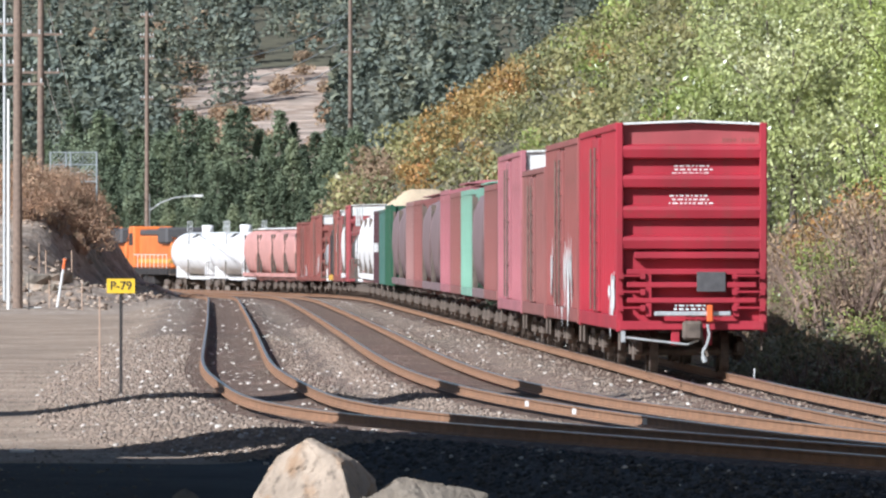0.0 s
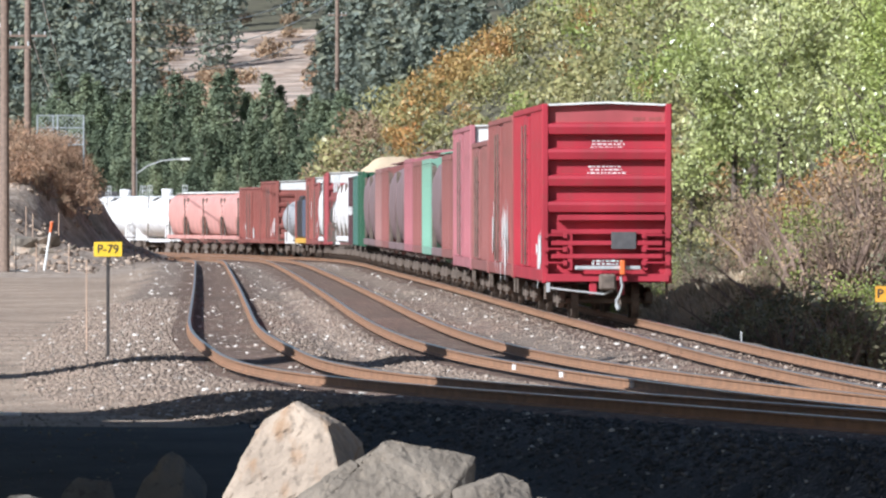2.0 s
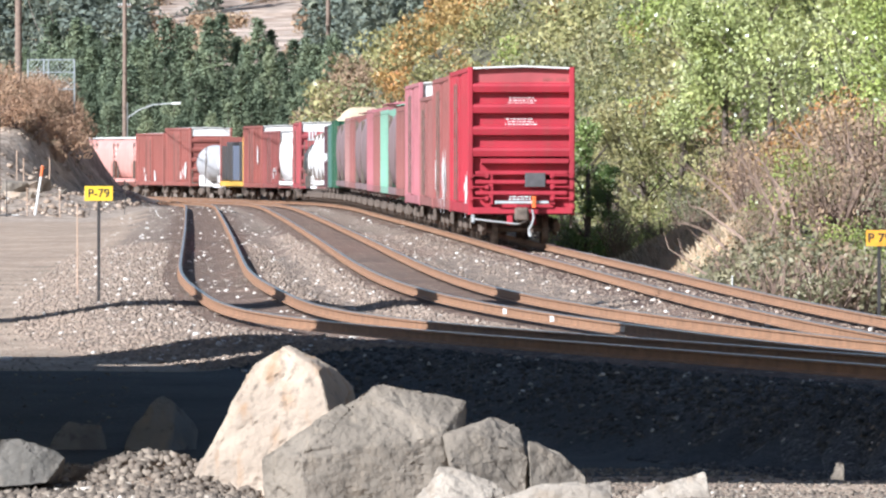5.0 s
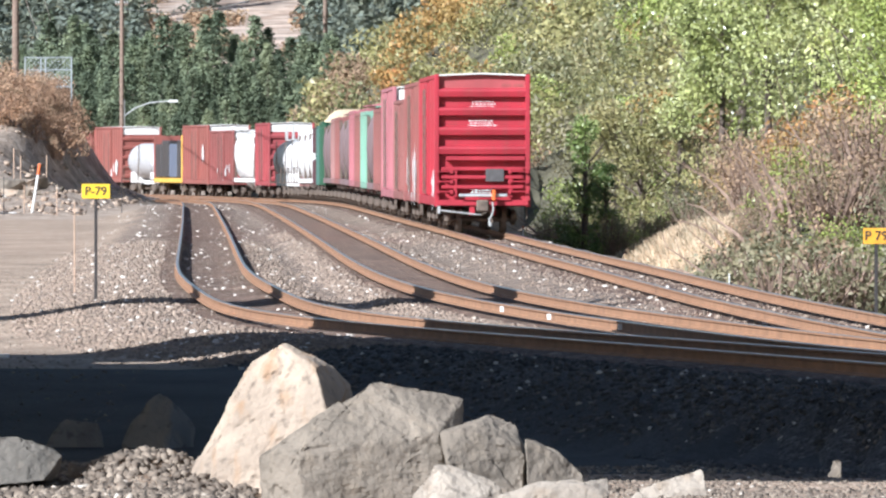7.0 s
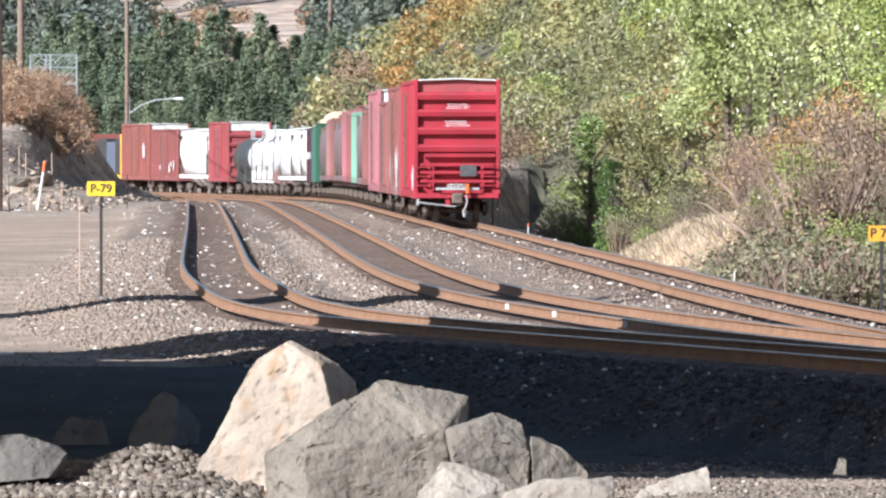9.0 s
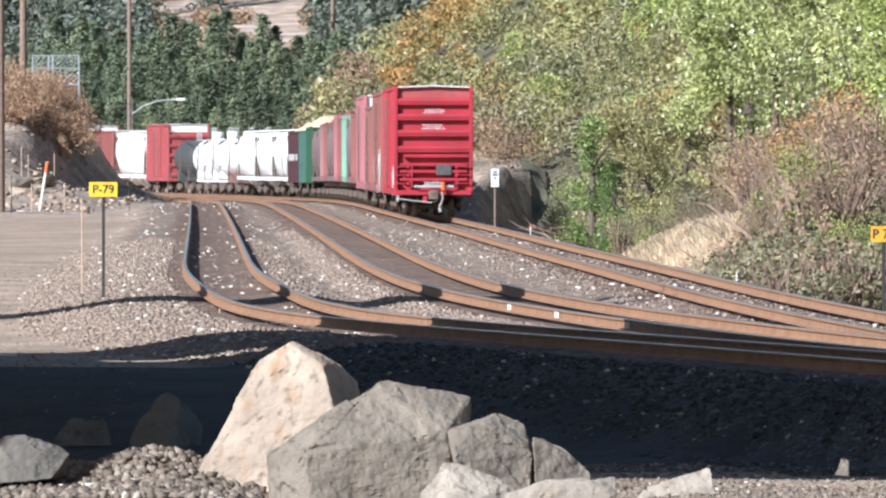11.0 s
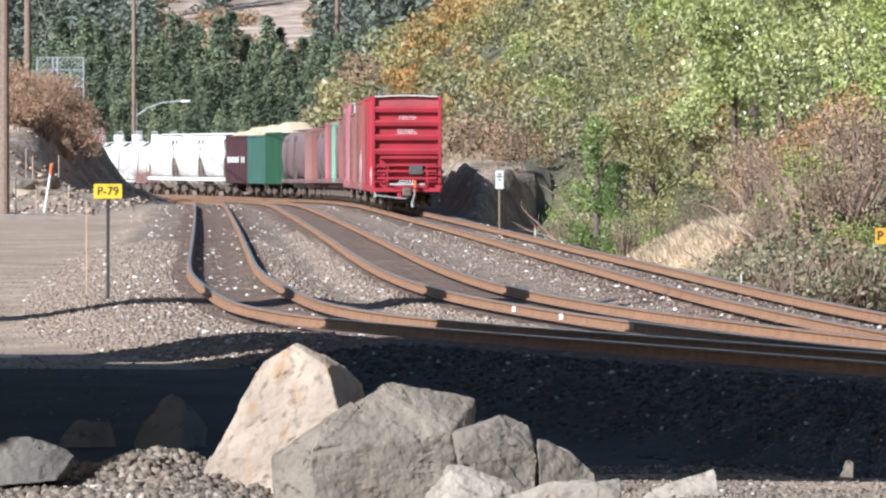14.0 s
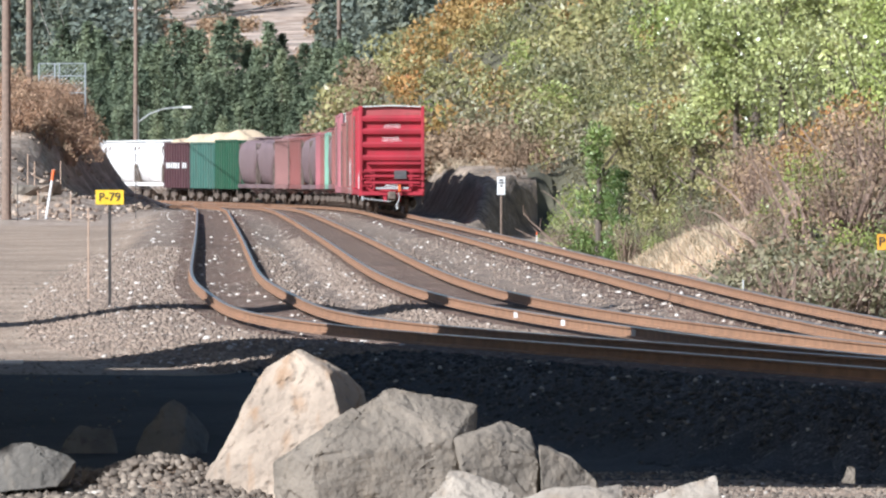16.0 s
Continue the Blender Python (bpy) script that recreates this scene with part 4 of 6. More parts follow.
def motions():
    ys = np.arange(150.0, 1250.0, 0.5)
    xs = track_c(ys)
    arc = np.concatenate([[0], np.cumsum(np.hypot(np.diff(xs), 0.5))])
    u0 = np.interp(REAR_Y, ys, arc)
    def at(u):
        y = np.interp(u, arc, ys)
        return Vector((float(np.interp(y, ys, xs)), float(y), float(rail_z(y))))
    for a, b, car in train:
        L = b - a
        rows = []
        for k in range(33):
            t = k * 0.5
            u = u0 + a + SPEED * t
            p, q = at(u + L * 0.16), at(u + L * 0.84)
            v, c = q - p, (p + q) / 2
            rows.append((t, pose(*c, math.degrees(math.atan2(v.z, math.hypot(v.x, v.y))), 0, math.degrees(math.atan2(-v.x, v.y)))))
        walk(car, rows)
    # the wheels of the last car, the only ones seen to turn
    step_t = 1 / 30
    for ws in wheelsets:
        loc = ws.location.copy()
        walk(ws, [(k * step_t, pose(*loc, -math.degrees(SPEED * k * step_t / 0.42) % 360)) for k in range(481)])


# ---- unseen structures added above the view to lay shade across the foreground ----
def overhead_deck():
    ob = thing("overhead_deck", None, "unseen deck added above the view to shade the foreground", "bridge", kind="structure")
    # added light blocker: outlines and slot set back from the wanted shadow edges
    spans = ([(-70, 150.0), (-9.8, 146.5), (-4.9, 143.6), (-4.2, 139.7), (-70, 139.7)],
             [(-70, 139.68), (-13.2, 139.68), (-13.2, 138.1), (-70, 138.1)],
             [(-9.8, 139.68), (-4.2, 139.68), (-3.9, 138.1), (-9.8, 138.1)],
             [(-70, 138.08), (-3.9, 138.08), (-2.9, 131.3), (-1.2, 120.3), (0.6, 102.4), (-4.0, 103.0), (-6.7, 103.4), (-10.7, 102.6), (-11.6, 102.4), (-12.2, 100.4), (-70, 104.0)])
    for span in spans:
        part("deck", loft(bmesh.new(), [[(x, y, z) for x, y in span] for z in (6.3, 7.1)]), M_concrete, ob)
    for x, y in ((-14.0, 128.0), (-40.0, 132.0), (-68.0, 134.0)):
        part("pier", rod(bmesh.new(), (x, y, float(ground(x, y)) - 0.5), (x, y, 6.3), 0.7, 16), M_concrete, ob)


overhead_deck()


def signal_gantry():
    """An unseen cantilever added to throw a shadow band over the two nearer tracks."""
    ob = thing("signal_gantry", None, "unseen cantilever added above the view to shade two tracks", "signal gantry", kind="structure")
    y0, y1, z0, z1, xa, xb = 176.9, 181.7, 7.5, 9.6, -15.0, -6.2
    for y in (y0, y1):
        bm = bmesh.new()
        box(bm, xa, xb, y - 0.12, y + 0.12, z0, z0 + 0.25)
        box(bm, xa, xb, y - 0.12, y + 0.12, z1 - 0.25, z1)
        box(bm, xa + 0.05, xb - 0.05, y - 0.03, y + 0.03, z0 + 0.25, z1 - 0.25)
        part("truss", bm, M_galv, ob)
    part("walkway", box(bmesh.new(), xa, xb, y0 + 0.12, y1 - 0.12, z0, z0 + 0.08), M_galv, ob)
    part("mast", box(bmesh.new(), xa - 0.5, xa, y0, y1, float(ground(xa, 179)) - 0.4, z1), M_galv, ob)


signal_gantry()


# ---- leaves and plants ----
def leaf_quads(centres, size, rng, flat=0.0):
    """Leaf-shaped quads of random turn about the given places."""
    n = len(centres)
    a = rng.normal(size=(n, 3))
    a[:, 2] *= 1 - flat
    a /= np.linalg.norm(a, axis=1)[:, None]
    b = np.cross(a, rng.normal(size=(n, 3)))
    b /= np.linalg.norm(b, axis=1)[:, None]
    s = size * rng.uniform(0.6, 1.4, (n, 1))
    a, b = a * s, b * s * 0.6
    return np.stack([centres - a, centres + b * 0.9 - a * 0.1, centres + a, centres - b * 0.9 - a * 0.1], 1)


def crown(rng, w, h, n, leaf, blobs=14, base=0.15):
    """Leaves gathered in uneven clumps: an (n, 4, 3) array."""
    ang, rad = rng.uniform(0, 6.283, blobs), np.sqrt(rng.uniform(0, 1, blobs)) * w * 0.72
    hz = h * (base + (0.92 - base) * rng.uniform(0, 1, blobs) ** 0.8)
    rad = rad * np.sqrt(np.clip(1.1 - (hz / h) ** 2.2, 0.12, 1))
    cen = np.stack([rad * np.cos(ang), rad * np.sin(ang), hz], 1)
    size = w * rng.uniform(0.22, 0.44, blobs)
    which = rng.choice(blobs, n, p=size ** 2 / np.sum(size ** 2))
    v = rng.normal(size=(n, 3))
    v /= np.linalg.norm(v, axis=1)[:, None]
    r = rng.uniform(0.45, 1.12, (n, 1)) ** 0.7
    p = cen[which] + v * r * size[which][:, None] * np.array([1, 1, 0.85])
    p[:, 2] = np.maximum(p[:, 2], 0.03 * h)
    return leaf_quads(p, leaf, rng)


def stems_mesh(rng, w, h, n, r):
    bm = bmesh.new()
    for k in range(n):
        a, q = rng.uniform(0, 6.283), rng.uniform(0.15, 0.7)
        p0 = Vector((0.1 * math.cos(a), 0.1 * math.sin(a), -0.3))
        p1 = Vector((w * q * 0.5 * math.cos(a), w * q * 0.5 * math.sin(a), h * 0.45))
        p2 = Vector((w * q * math.cos(a + 0.3), w * q * math.sin(a + 0.3), h * rng.uniform(0.75, 1.0)))
        rod(bm, p0, p1, r, 5, r * 0.7)
        rod(bm, p1, p2, r * 0.7, 4, r * 0.2)
        p3 = p1 + Vector((rng.uniform(-1, 1), rng.uniform(-1, 1), rng.uniform(0.3, 1))) * w * 0.4
        rod(bm, p1, p3, r * 0.45, 4, r * 0.12)
    me = bpy.data.meshes.new("branching")
    bm.to_mesh(me)
    bm.free()
    return me


def bush_kind(seed, w, h, n, leaf, mat, stems, label, bark=None, blobs=14):
    rng = np.random.RandomState(seed)
    cm = quads_mesh("crown", crown(rng, w, h, n, leaf, blobs))
    cm.materials.append(mat)
    sm = stems_mesh(rng, w, h, stems, 0.045)
    sm.materials.append(bark or M_bark)
    return cm, sm, label


def plant(kind, name, m, scale, category, group):
    cm, sm, label = kind
    ob = thing(name, None, label, category, group)
    ob.matrix_world = m @ Matrix.Diagonal((scale, scale, scale, 1))
    put("branching", sm, None, ob)
    put("crown", cm, None, ob)
    return ob


KINDS = {
    "bright": [bush_kind(k, 2.3, 3.9, 1750, 0.068, L_bright, 7, "tall shrub with bright green leaves on the bank", None, 22) for k in (1, 2, 3)],
    "lime": [bush_kind(k, 2.2, 3.6, 1750, 0.066, L_lime, 7, "lime-green leafy shrub in full sun", None, 20) for k in (15, 16)],
    "yellow": [bush_kind(k, 2.0, 3.2, 1750, 0.06, L_yellow, 9, "yellowing leafy shrub on the bank", None, 20) for k in (4, 5, 6)],
    "autumn": [bush_kind(k, 2.0, 3.2, 1700, 0.062, L_autumn, 9, "shrub turning orange and brown in autumn", None, 16) for k in (7, 8)],
    "brown": [bush_kind(k, 2.1, 2.7, 1500, 0.052, L_brown, 40, "half-bare brown brush with dry leaves", M_twig) for k in (9, 10)],
    "sage": [bush_kind(k, 2.0, 2.8, 1600, 0.052, L_sage, 30, "thin grey-green shrub with many bare twigs", M_twig, 18) for k in (17, 18, 19)],
    "rusty": [bush_kind(k, 1.9, 2.2, 2100, 0.068, L_rust, 14, "dense rust-brown thicket on the cutting", M_twig, 20) for k in (13, 14)],
    "olive": [bush_kind(k, 2.2, 3.4, 1650, 0.062, L_olive, 6, "dense olive-green shrub on the bank", None, 18) for k in (11, 12)],
}


def seen_at(x, y, z):
    """Bearing and rise of a point as the tripod has it, in thousandths of the lens."""
    return 784 + x / y * 18000, 268 - (z - 2.47) / y * 18000


def pick(r, *shares):
    """Chooses a kind by its share of one."""
    for kind, share in shares:
        r -= share
        if r < 0:
            return kind
    return shares[0][0]


def scrub_kind(px, py, r):
    """Which shrubs grow where along the hillside, by bearing and rise."""
    if px > 1490 and py < 205:
        return pick(r, ("lime", 0.85), ("bright", 0.15))
    if px > 1180 and py > 335:
        return pick(r, ("sage", 0.55), ("brown", 0.27), ("lime", 0.12), ("yellow", 0.06))
    if px > 1170 and py > 165:
        return pick(r, ("brown", 0.74), ("autumn", 0.09), ("sage", 0.17))
    if px > 1190:
        return pick(r, ("bright", 0.75), ("lime", 0.15), ("yellow", 0.10))
    if px > 960 and py > 250:
        return pick(r, ("sage", 0.55), ("yellow", 0.25), ("lime", 0.20))
    belt = px - (754 + (81 - py) * 0.9)
    if abs(belt + 5) < 62 and px > 700:
        return pick(r, ("autumn", 0.55), ("yellow", 0.30), ("olive", 0.15))
    if belt < -40 or px < 700:
        if py > 90:
            return pick(r, ("brown", 0.6), ("yellow", 0.28), ("olive", 0.12))
        return pick(r, ("olive", 0.6), ("yellow", 0.4))
    if px < 960 and py > 190:
        return pick(r, ("brown", 0.7), ("autumn", 0.2), ("sage", 0.1))
    return pick(r, ("yellow", 0.52), ("olive", 0.28), ("lime", 0.12), ("autumn", 0.08))


def shrub_ground(o, y):
    """Scale of shrubs at an offset from the train's track; nought where the bank is bare."""
    if y < 384:
        if 284 < y < 356 and o < 7.6 - 0.05 * max(0, y - 300):
            return 0.0
        if y < 300:
            return 0.0 if o < 4.0 else 0.5 if o < 5.2 else 0.62 if o < 8.0 else 1.0
        return 0.0 if o < 4.3 else (0.4 if y < 340 else 0.55) if o < 6.6 else 0.66 if o < 8.0 else 1.0
    if y < 412:
        return 0.0 if o < 5.0 else 0.55 if o < 7.4 else 0.85
    return 0.0 if o < 8.2 else 0.55 if o < 9.8 else 1.0


def hillside():
    rng = random.Random(5)
    made = 0
    for d in np.arange(226, 430, 5.0):
        for o in np.arange(3.5, 30, 2.1):
            y = d + rng.uniform(-2.2, 2.2)
            off = o + rng.uniform(-0.7, 0.7)
            x = float(track_c(y)) + off
            z = float(ground(x, y))
            px, py = seen_at(x, y, z)
            r, s0, turn = rng.random(), rng.uniform(0.8, 1.25), rng.uniform(0, 360)
            s = s0 * shrub_ground(off, y)
            if s == 0 or px > 1690 or py < -230 or y < 258 or y < 300 and (px < 1325 or off < 7.0) or y > 345 and px > 1265 and py > -110 or made > 500:
                continue
            kind = scrub_kind(px, py - 1.5 * s * 18000 / y, r)
            if s < 0.75 and off < 8:
                kind = pick(r, ("sage", 0.62), ("lime", 0.16), ("brown", 0.22))
            k = rng.choice(KINDS[kind])
            plant(k, "shrub", pose(x, y, z - 0.1, rng.uniform(-8, 8), rng.uniform(-8, 8), turn), s, "shrub", "shrubs on the bank")
            made += 1
    # farther scrub, one mass a colour
    mats = {"yellow": L_yellow, "autumn": L_autumn, "olive": L_olive, "brown": L_brown, "bright": L_bright, "lime": L_lime, "sage": L_sage}
    arrays = {k: [] for k in mats}
    near = {k: [crown(np.random.RandomState(90 + j), 2.2, 3.4 if k != "brown" else 2.2, 850, 0.102, 15) for j in range(3)] for k in arrays}
    distant = {k: [crown(np.random.RandomState(95 + j), 2.3, 3.6 if k != "brown" else 2.4, 520, 0.145, 15) for j in range(3)] for k in arrays}
    for d in np.concatenate([np.arange(428, 560, 6.5), np.arange(562, 940, 9.5)]):
        for o in np.arange(4.6, 60, 2.6):
            y = d + rng.uniform(-4, 4)
            off = o + rng.uniform(-1.1, 1.1)
            x = float(hill_foot(y)) + off
            z = float(ground(x, y))
            px, py = seen_at(x, y, z)
            on_top = d > 500 and off > 6.0 and x < 0.115 * (y - 466) - 1.0
            if (d < 575 and off < (8.2 if d < 480 else 9.6) and not on_top) or px > (1300 if py > -60 else 1640) or py < -250 or (d > 720 and x < -13.0):
                continue
            kind = scrub_kind(px, py - 1.6 * 18000 / y, rng.random())
            v = rng.choice((near if d < 580 else distant)[kind]) * rng.uniform(0.7, 1.3)
            a = rng.uniform(0, 6.283)
            c, s = math.cos(a), math.sin(a)
            v = v @ np.array([[c, s, 0], [-s, c, 0], [0, 0, 1]])
            arrays[kind].append(v + np.array([x, y, z - 0.1]))
    labels = {"yellow": "yellow-green scrub covering the hillside", "autumn": "orange autumn scrub on the hillside", "olive": "olive scrub on the hillside",
              "brown": "dry brown brush at the foot of the hill", "bright": "green scrub on the hillside", "lime": "lime-green scrub on the hillside",
              "sage": "grey-green scrub on the hillside"}
    for k, vs in arrays.items():
        if vs:
            ob = new("hillside_scrub", quads_mesh("hillside_scrub", np.concatenate(vs)))
            ob.data.materials.append(mats[k])
            tagged(ob, labels[k], "scrub", kind="stuff")
    # low dense brush along the verge
    verge = [bush_kind(200 + j, 1.15, 1.25, 800, 0.045, L_sage if j < 2 else L_brown, 14, "low tangled brush on the verge", M_twig, 12) for j in range(3)]
    for d in np.arange(243, 292, 1.7):
        for o in (4.7, 5.6, 6.5):
            y = d + rng.uniform(-0.7, 0.7)
            off = o + rng.uniform(-0.4, 0.4)
            x = float(track_c(y)) + off
            z = float(ground(x, y))
            if not 1318 < seen_at(x, y, z)[0] < 1610:
                continue
            plant(rng.choice(verge), "brush", pose(x, y, z - 0.1, 0, 0, rng.uniform(0, 360)), rng.uniform(0.85, 1.15) * (1.5 if y < 268 else 0.75), "shrub", "brush on the verge")
    # brush on top of the cut bank
    for k in range(20):
        y = rng.uniform(548, 572)
        off = rng.uniform(6.6, 10.5)
        x = float(track_c(y)) + off
        plant(KINDS["brown"][k % 2] if k % 4 else KINDS["autumn"][0], "brush", pose(x, y, float(ground(x, y)) - 0.1, 0, 0, rng.uniform(0, 360)),
              rng.uniform(0.5, 0.9), "shrub", "brush on the cut bank")


def limbed_trunk(rng, h, w, r, limbs):
    """A tapered trunk with rising limbs."""
    bm = bmesh.new()
    p = [Vector((0, 0, -0.6)), Vector((0.1, 0, h * 0.35)), Vector((-0.05, 0.1, h * 0.65)), Vector((0.1, 0, h * 0.95))]
    for k in range(3):
        rod(bm, p[k], p[k + 1], r * (1 - 0.3 * k), 8, r * (0.7 - 0.3 * k) + 0.01)
    for k in range(limbs):
        f = rng.uniform(0.15, 0.8)
        a = rng.uniform(0, 6.283)
        q = Vector((0, 0, h * f))
        e = q + Vector((w * 0.75 * math.cos(a), w * 0.75 * math.sin(a), h * 0.16))
        rod(bm, q, e, r * 0.38 * (1.1 - f), 5, 0.012)
    me = bpy.data.meshes.new("trunk")
    bm.to_mesh(me)
    bm.free()
    me.materials.append(M_bark)
    return me


def bank_trees():
    """Broadleaf trees standing above the scrub: (bearing, distance, radius, height, leaves, leaf size, foliage)."""
    rng = random.Random(77)
    big = "broadleaf tree with glossy bright green leaves"
    kinds = {
        "glossy": [(1.95, 7.6, 6800, 0.068, L_bright, big, 24), (2.2, 8.4, 7400, 0.068, L_bright, big, 28)],
        "lime": [(2.0, 7.4, 6600, 0.066, L_lime, "broadleaf tree with fresh lime-green leaves", 26)],
        "yellow": [(1.6, 5.6, 5200, 0.056, L_yellow, "young tree with pale yellowing leaves", 30)],
        "column": [(1.05, 5.9, 5600, 0.055, L_deep, "narrow upright tree with deep green leaves", 44)],
    }
    meshes = {}
    for name, rows in kinds.items():
        for j, (w, h, n, leaf, mat, lab, blobs) in enumerate(rows):
            r = np.random.RandomState(300 + len(meshes))
            cm = quads_mesh("crown", crown(r, w, h, n, leaf, blobs, {"column": 0.05, "yellow": 0.2}.get(name, 0.27)))
            cm.materials.append(mat)
            meshes[name, j] = (cm, limbed_trunk(r, h, w, 0.15, 12), lab)
    for name, j, px, y, s in (("glossy", 0, 1290, 344, 1.22), ("glossy", 1, 1378, 334, 1.15), ("glossy", 0, 1462, 340, 1.3), ("lime", 0, 1552, 318, 1.2),
                              ("lime", 0, 1625, 300, 1.1), ("glossy", 1, 1335, 362, 1.4), ("glossy", 0, 1425, 366, 1.5), ("lime", 0, 1515, 352, 1.4),
                              ("yellow", 0, 1150, 368, 1.15), ("yellow", 0, 1215, 376, 1.3), ("yellow", 0, 1105, 384, 1.2), ("column", 0, 1048, 362, 1.0),
                              ("column", 0, 1088, 356, 0.7)):
        x = (px - 784) / 18000 * y
        cm, tm, lab = meshes[name, j]
        ob = thing("tree", None, lab, "tree", "trees on the bank")
        ob.matrix_world = pose(x, y, float(ground(x, y)) - 0.1, 0, 0, rng.uniform(0, 360)) @ Matrix.Diagonal((s, s, s, 1))
        put("trunk", tm, None, ob)
        put("crown", cm, None, ob)


hillside()
bank_trees()


def conifer_quads(rng, h, w, whorls, per, size, sprays=7):
    """Branches in whorls, each hung with small sprays of needles of every turn."""
    P = []
    for i in range(whorls):
        f = (i + 0.5) / whorls
        z = h * (0.06 + 0.94 * f)
        r = w * (1 - f) ** 0.75 * rng.uniform(0.8, 1.15) + 0.15
        for k in range(per):
            a = rng.uniform(0, 6.283)
            rr = r * rng.uniform(0.55, 1.12)
            t = rng.uniform(0.25, 1.0, sprays)
            j = rng.normal(0, 0.16, (sprays, 3)) * w * 0.35
            P.append(np.stack([rr * t * math.cos(a), rr * t * math.sin(a), z + 0.12 * rr - rr * t * 0.25], 1) + j)
    return leaf_quads(np.concatenate(P), size, rng, 0.4)


def woods():
    rng = random.Random(8)
    kinds = []
    for k in range(4):
        r = np.random.RandomState(30 + k)
        cm = quads_mesh("crown", conifer_quads(r, 10.0, 2.3 + 0.35 * k, 20, 11, 0.15, 13))
        cm.materials.append(L_fir)
        bm = rod(bmesh.new(), (0, 0, -0.6), (0, 0, 9.6), 0.22, 8, 0.03)
        tm = bpy.data.meshes.new("trunk")
        bm.to_mesh(tm)
        bm.free()
        tm.materials.append(M_bark)
        kinds.append((cm, tm, "dark green conifer behind the tracks"))
    n = 0
    for row, y0 in enumerate((850, 872, 898, 930)):
        for px in np.arange(60, 640, 19):
            y = y0 + rng.uniform(-9, 9)
            x = (px + rng.uniform(-9, 9) - 784) / 18000 * y
            if x - float(track_c(y)) < 5 or x > -8.5:
                continue
            cm, tm, lab = rng.choice(kinds)
            ob = thing("conifer", None, lab, "tree", "conifers behind the tracks")
            s = rng.uniform(0.65, 1.0) * (0.82 + 0.10 * row)
            ob.matrix_world = pose(x, y, float(ground(x, y)) - 0.1, 0, 0, rng.uniform(0, 360)) @ Matrix.Diagonal((s * 1.1, s * 1.1, s, 1))
            put("trunk", tm, None, ob)
            put("crown", cm, None, ob)
            n += 1
    # the forest on the far valley side
    protos = [conifer_quads(np.random.RandomState(60 + j), 12.0, 3.0, 12, 7, 0.38, 6) for j in range(4)]
    vs = []
    for y in np.geomspace(980, 2900, 62):
        gap = 3.9 * (y / 1000) ** 0.6
        for x in np.arange(-0.0475 * y - 6, 0.02 * y, gap):
            xx, yy = x + rng.uniform(-2, 2), y + rng.uniform(-0.02, 0.02) * y
            px = 784 + xx / yy * 18000
            z = float(ground(xx, yy))
            py = 268 - (z - 2.47) / yy * 18000
            if py < -200 or px > (860 if py > -20 else 1130) or clearing(px, py):
                continue
            s = rng.uniform(0.6, 1.15)
            a = rng.uniform(0, 6.283)
            c, q = math.cos(a), math.sin(a)
            vs.append((rng.choice(protos) * s) @ np.array([[c, q, 0], [-q, c, 0], [0, 0, 1]]) + np.array([xx, yy, z]))
    brush = []
    cp = [crown(np.random.RandomState(160 + j), 3.0, 2.4, 420, 0.26, 12) for j in range(3)]
    for k in range(150):
        y = rng.uniform(1080, 1500)
        px0 = rng.uniform(90, 560)
        xx = (px0 - 784) / 18000 * y
        z = float(ground(xx, y))
        if px0 > 270 and rng.random() < 0.72:
            continue
        brush.append(rng.choice(cp) * rng.uniform(0.5, 1.25) + np.array([xx, y, z - 0.3]))
    ob = new("far_brush", quads_mesh("far_brush", np.concatenate(brush)))
    ob.data.materials.append(L_brown)
    tagged(ob, "brown brush on the bare far slope", "brush", kind="stuff")
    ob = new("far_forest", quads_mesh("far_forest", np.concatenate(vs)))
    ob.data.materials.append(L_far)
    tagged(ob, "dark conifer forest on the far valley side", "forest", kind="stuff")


def clearing(px, py):
    """Bare slope on the far hillside and the meadow above it, by bearing and rise."""
    top = np.interp(px, [262, 300, 345, 400, 480, 560], [62, 18, 6, -8, -48, -70])
    return (262 < px < 560 and py > top and not (335 < px < 425 and py < 28)) or (px < 170 and -158 < py < -118)


woods()


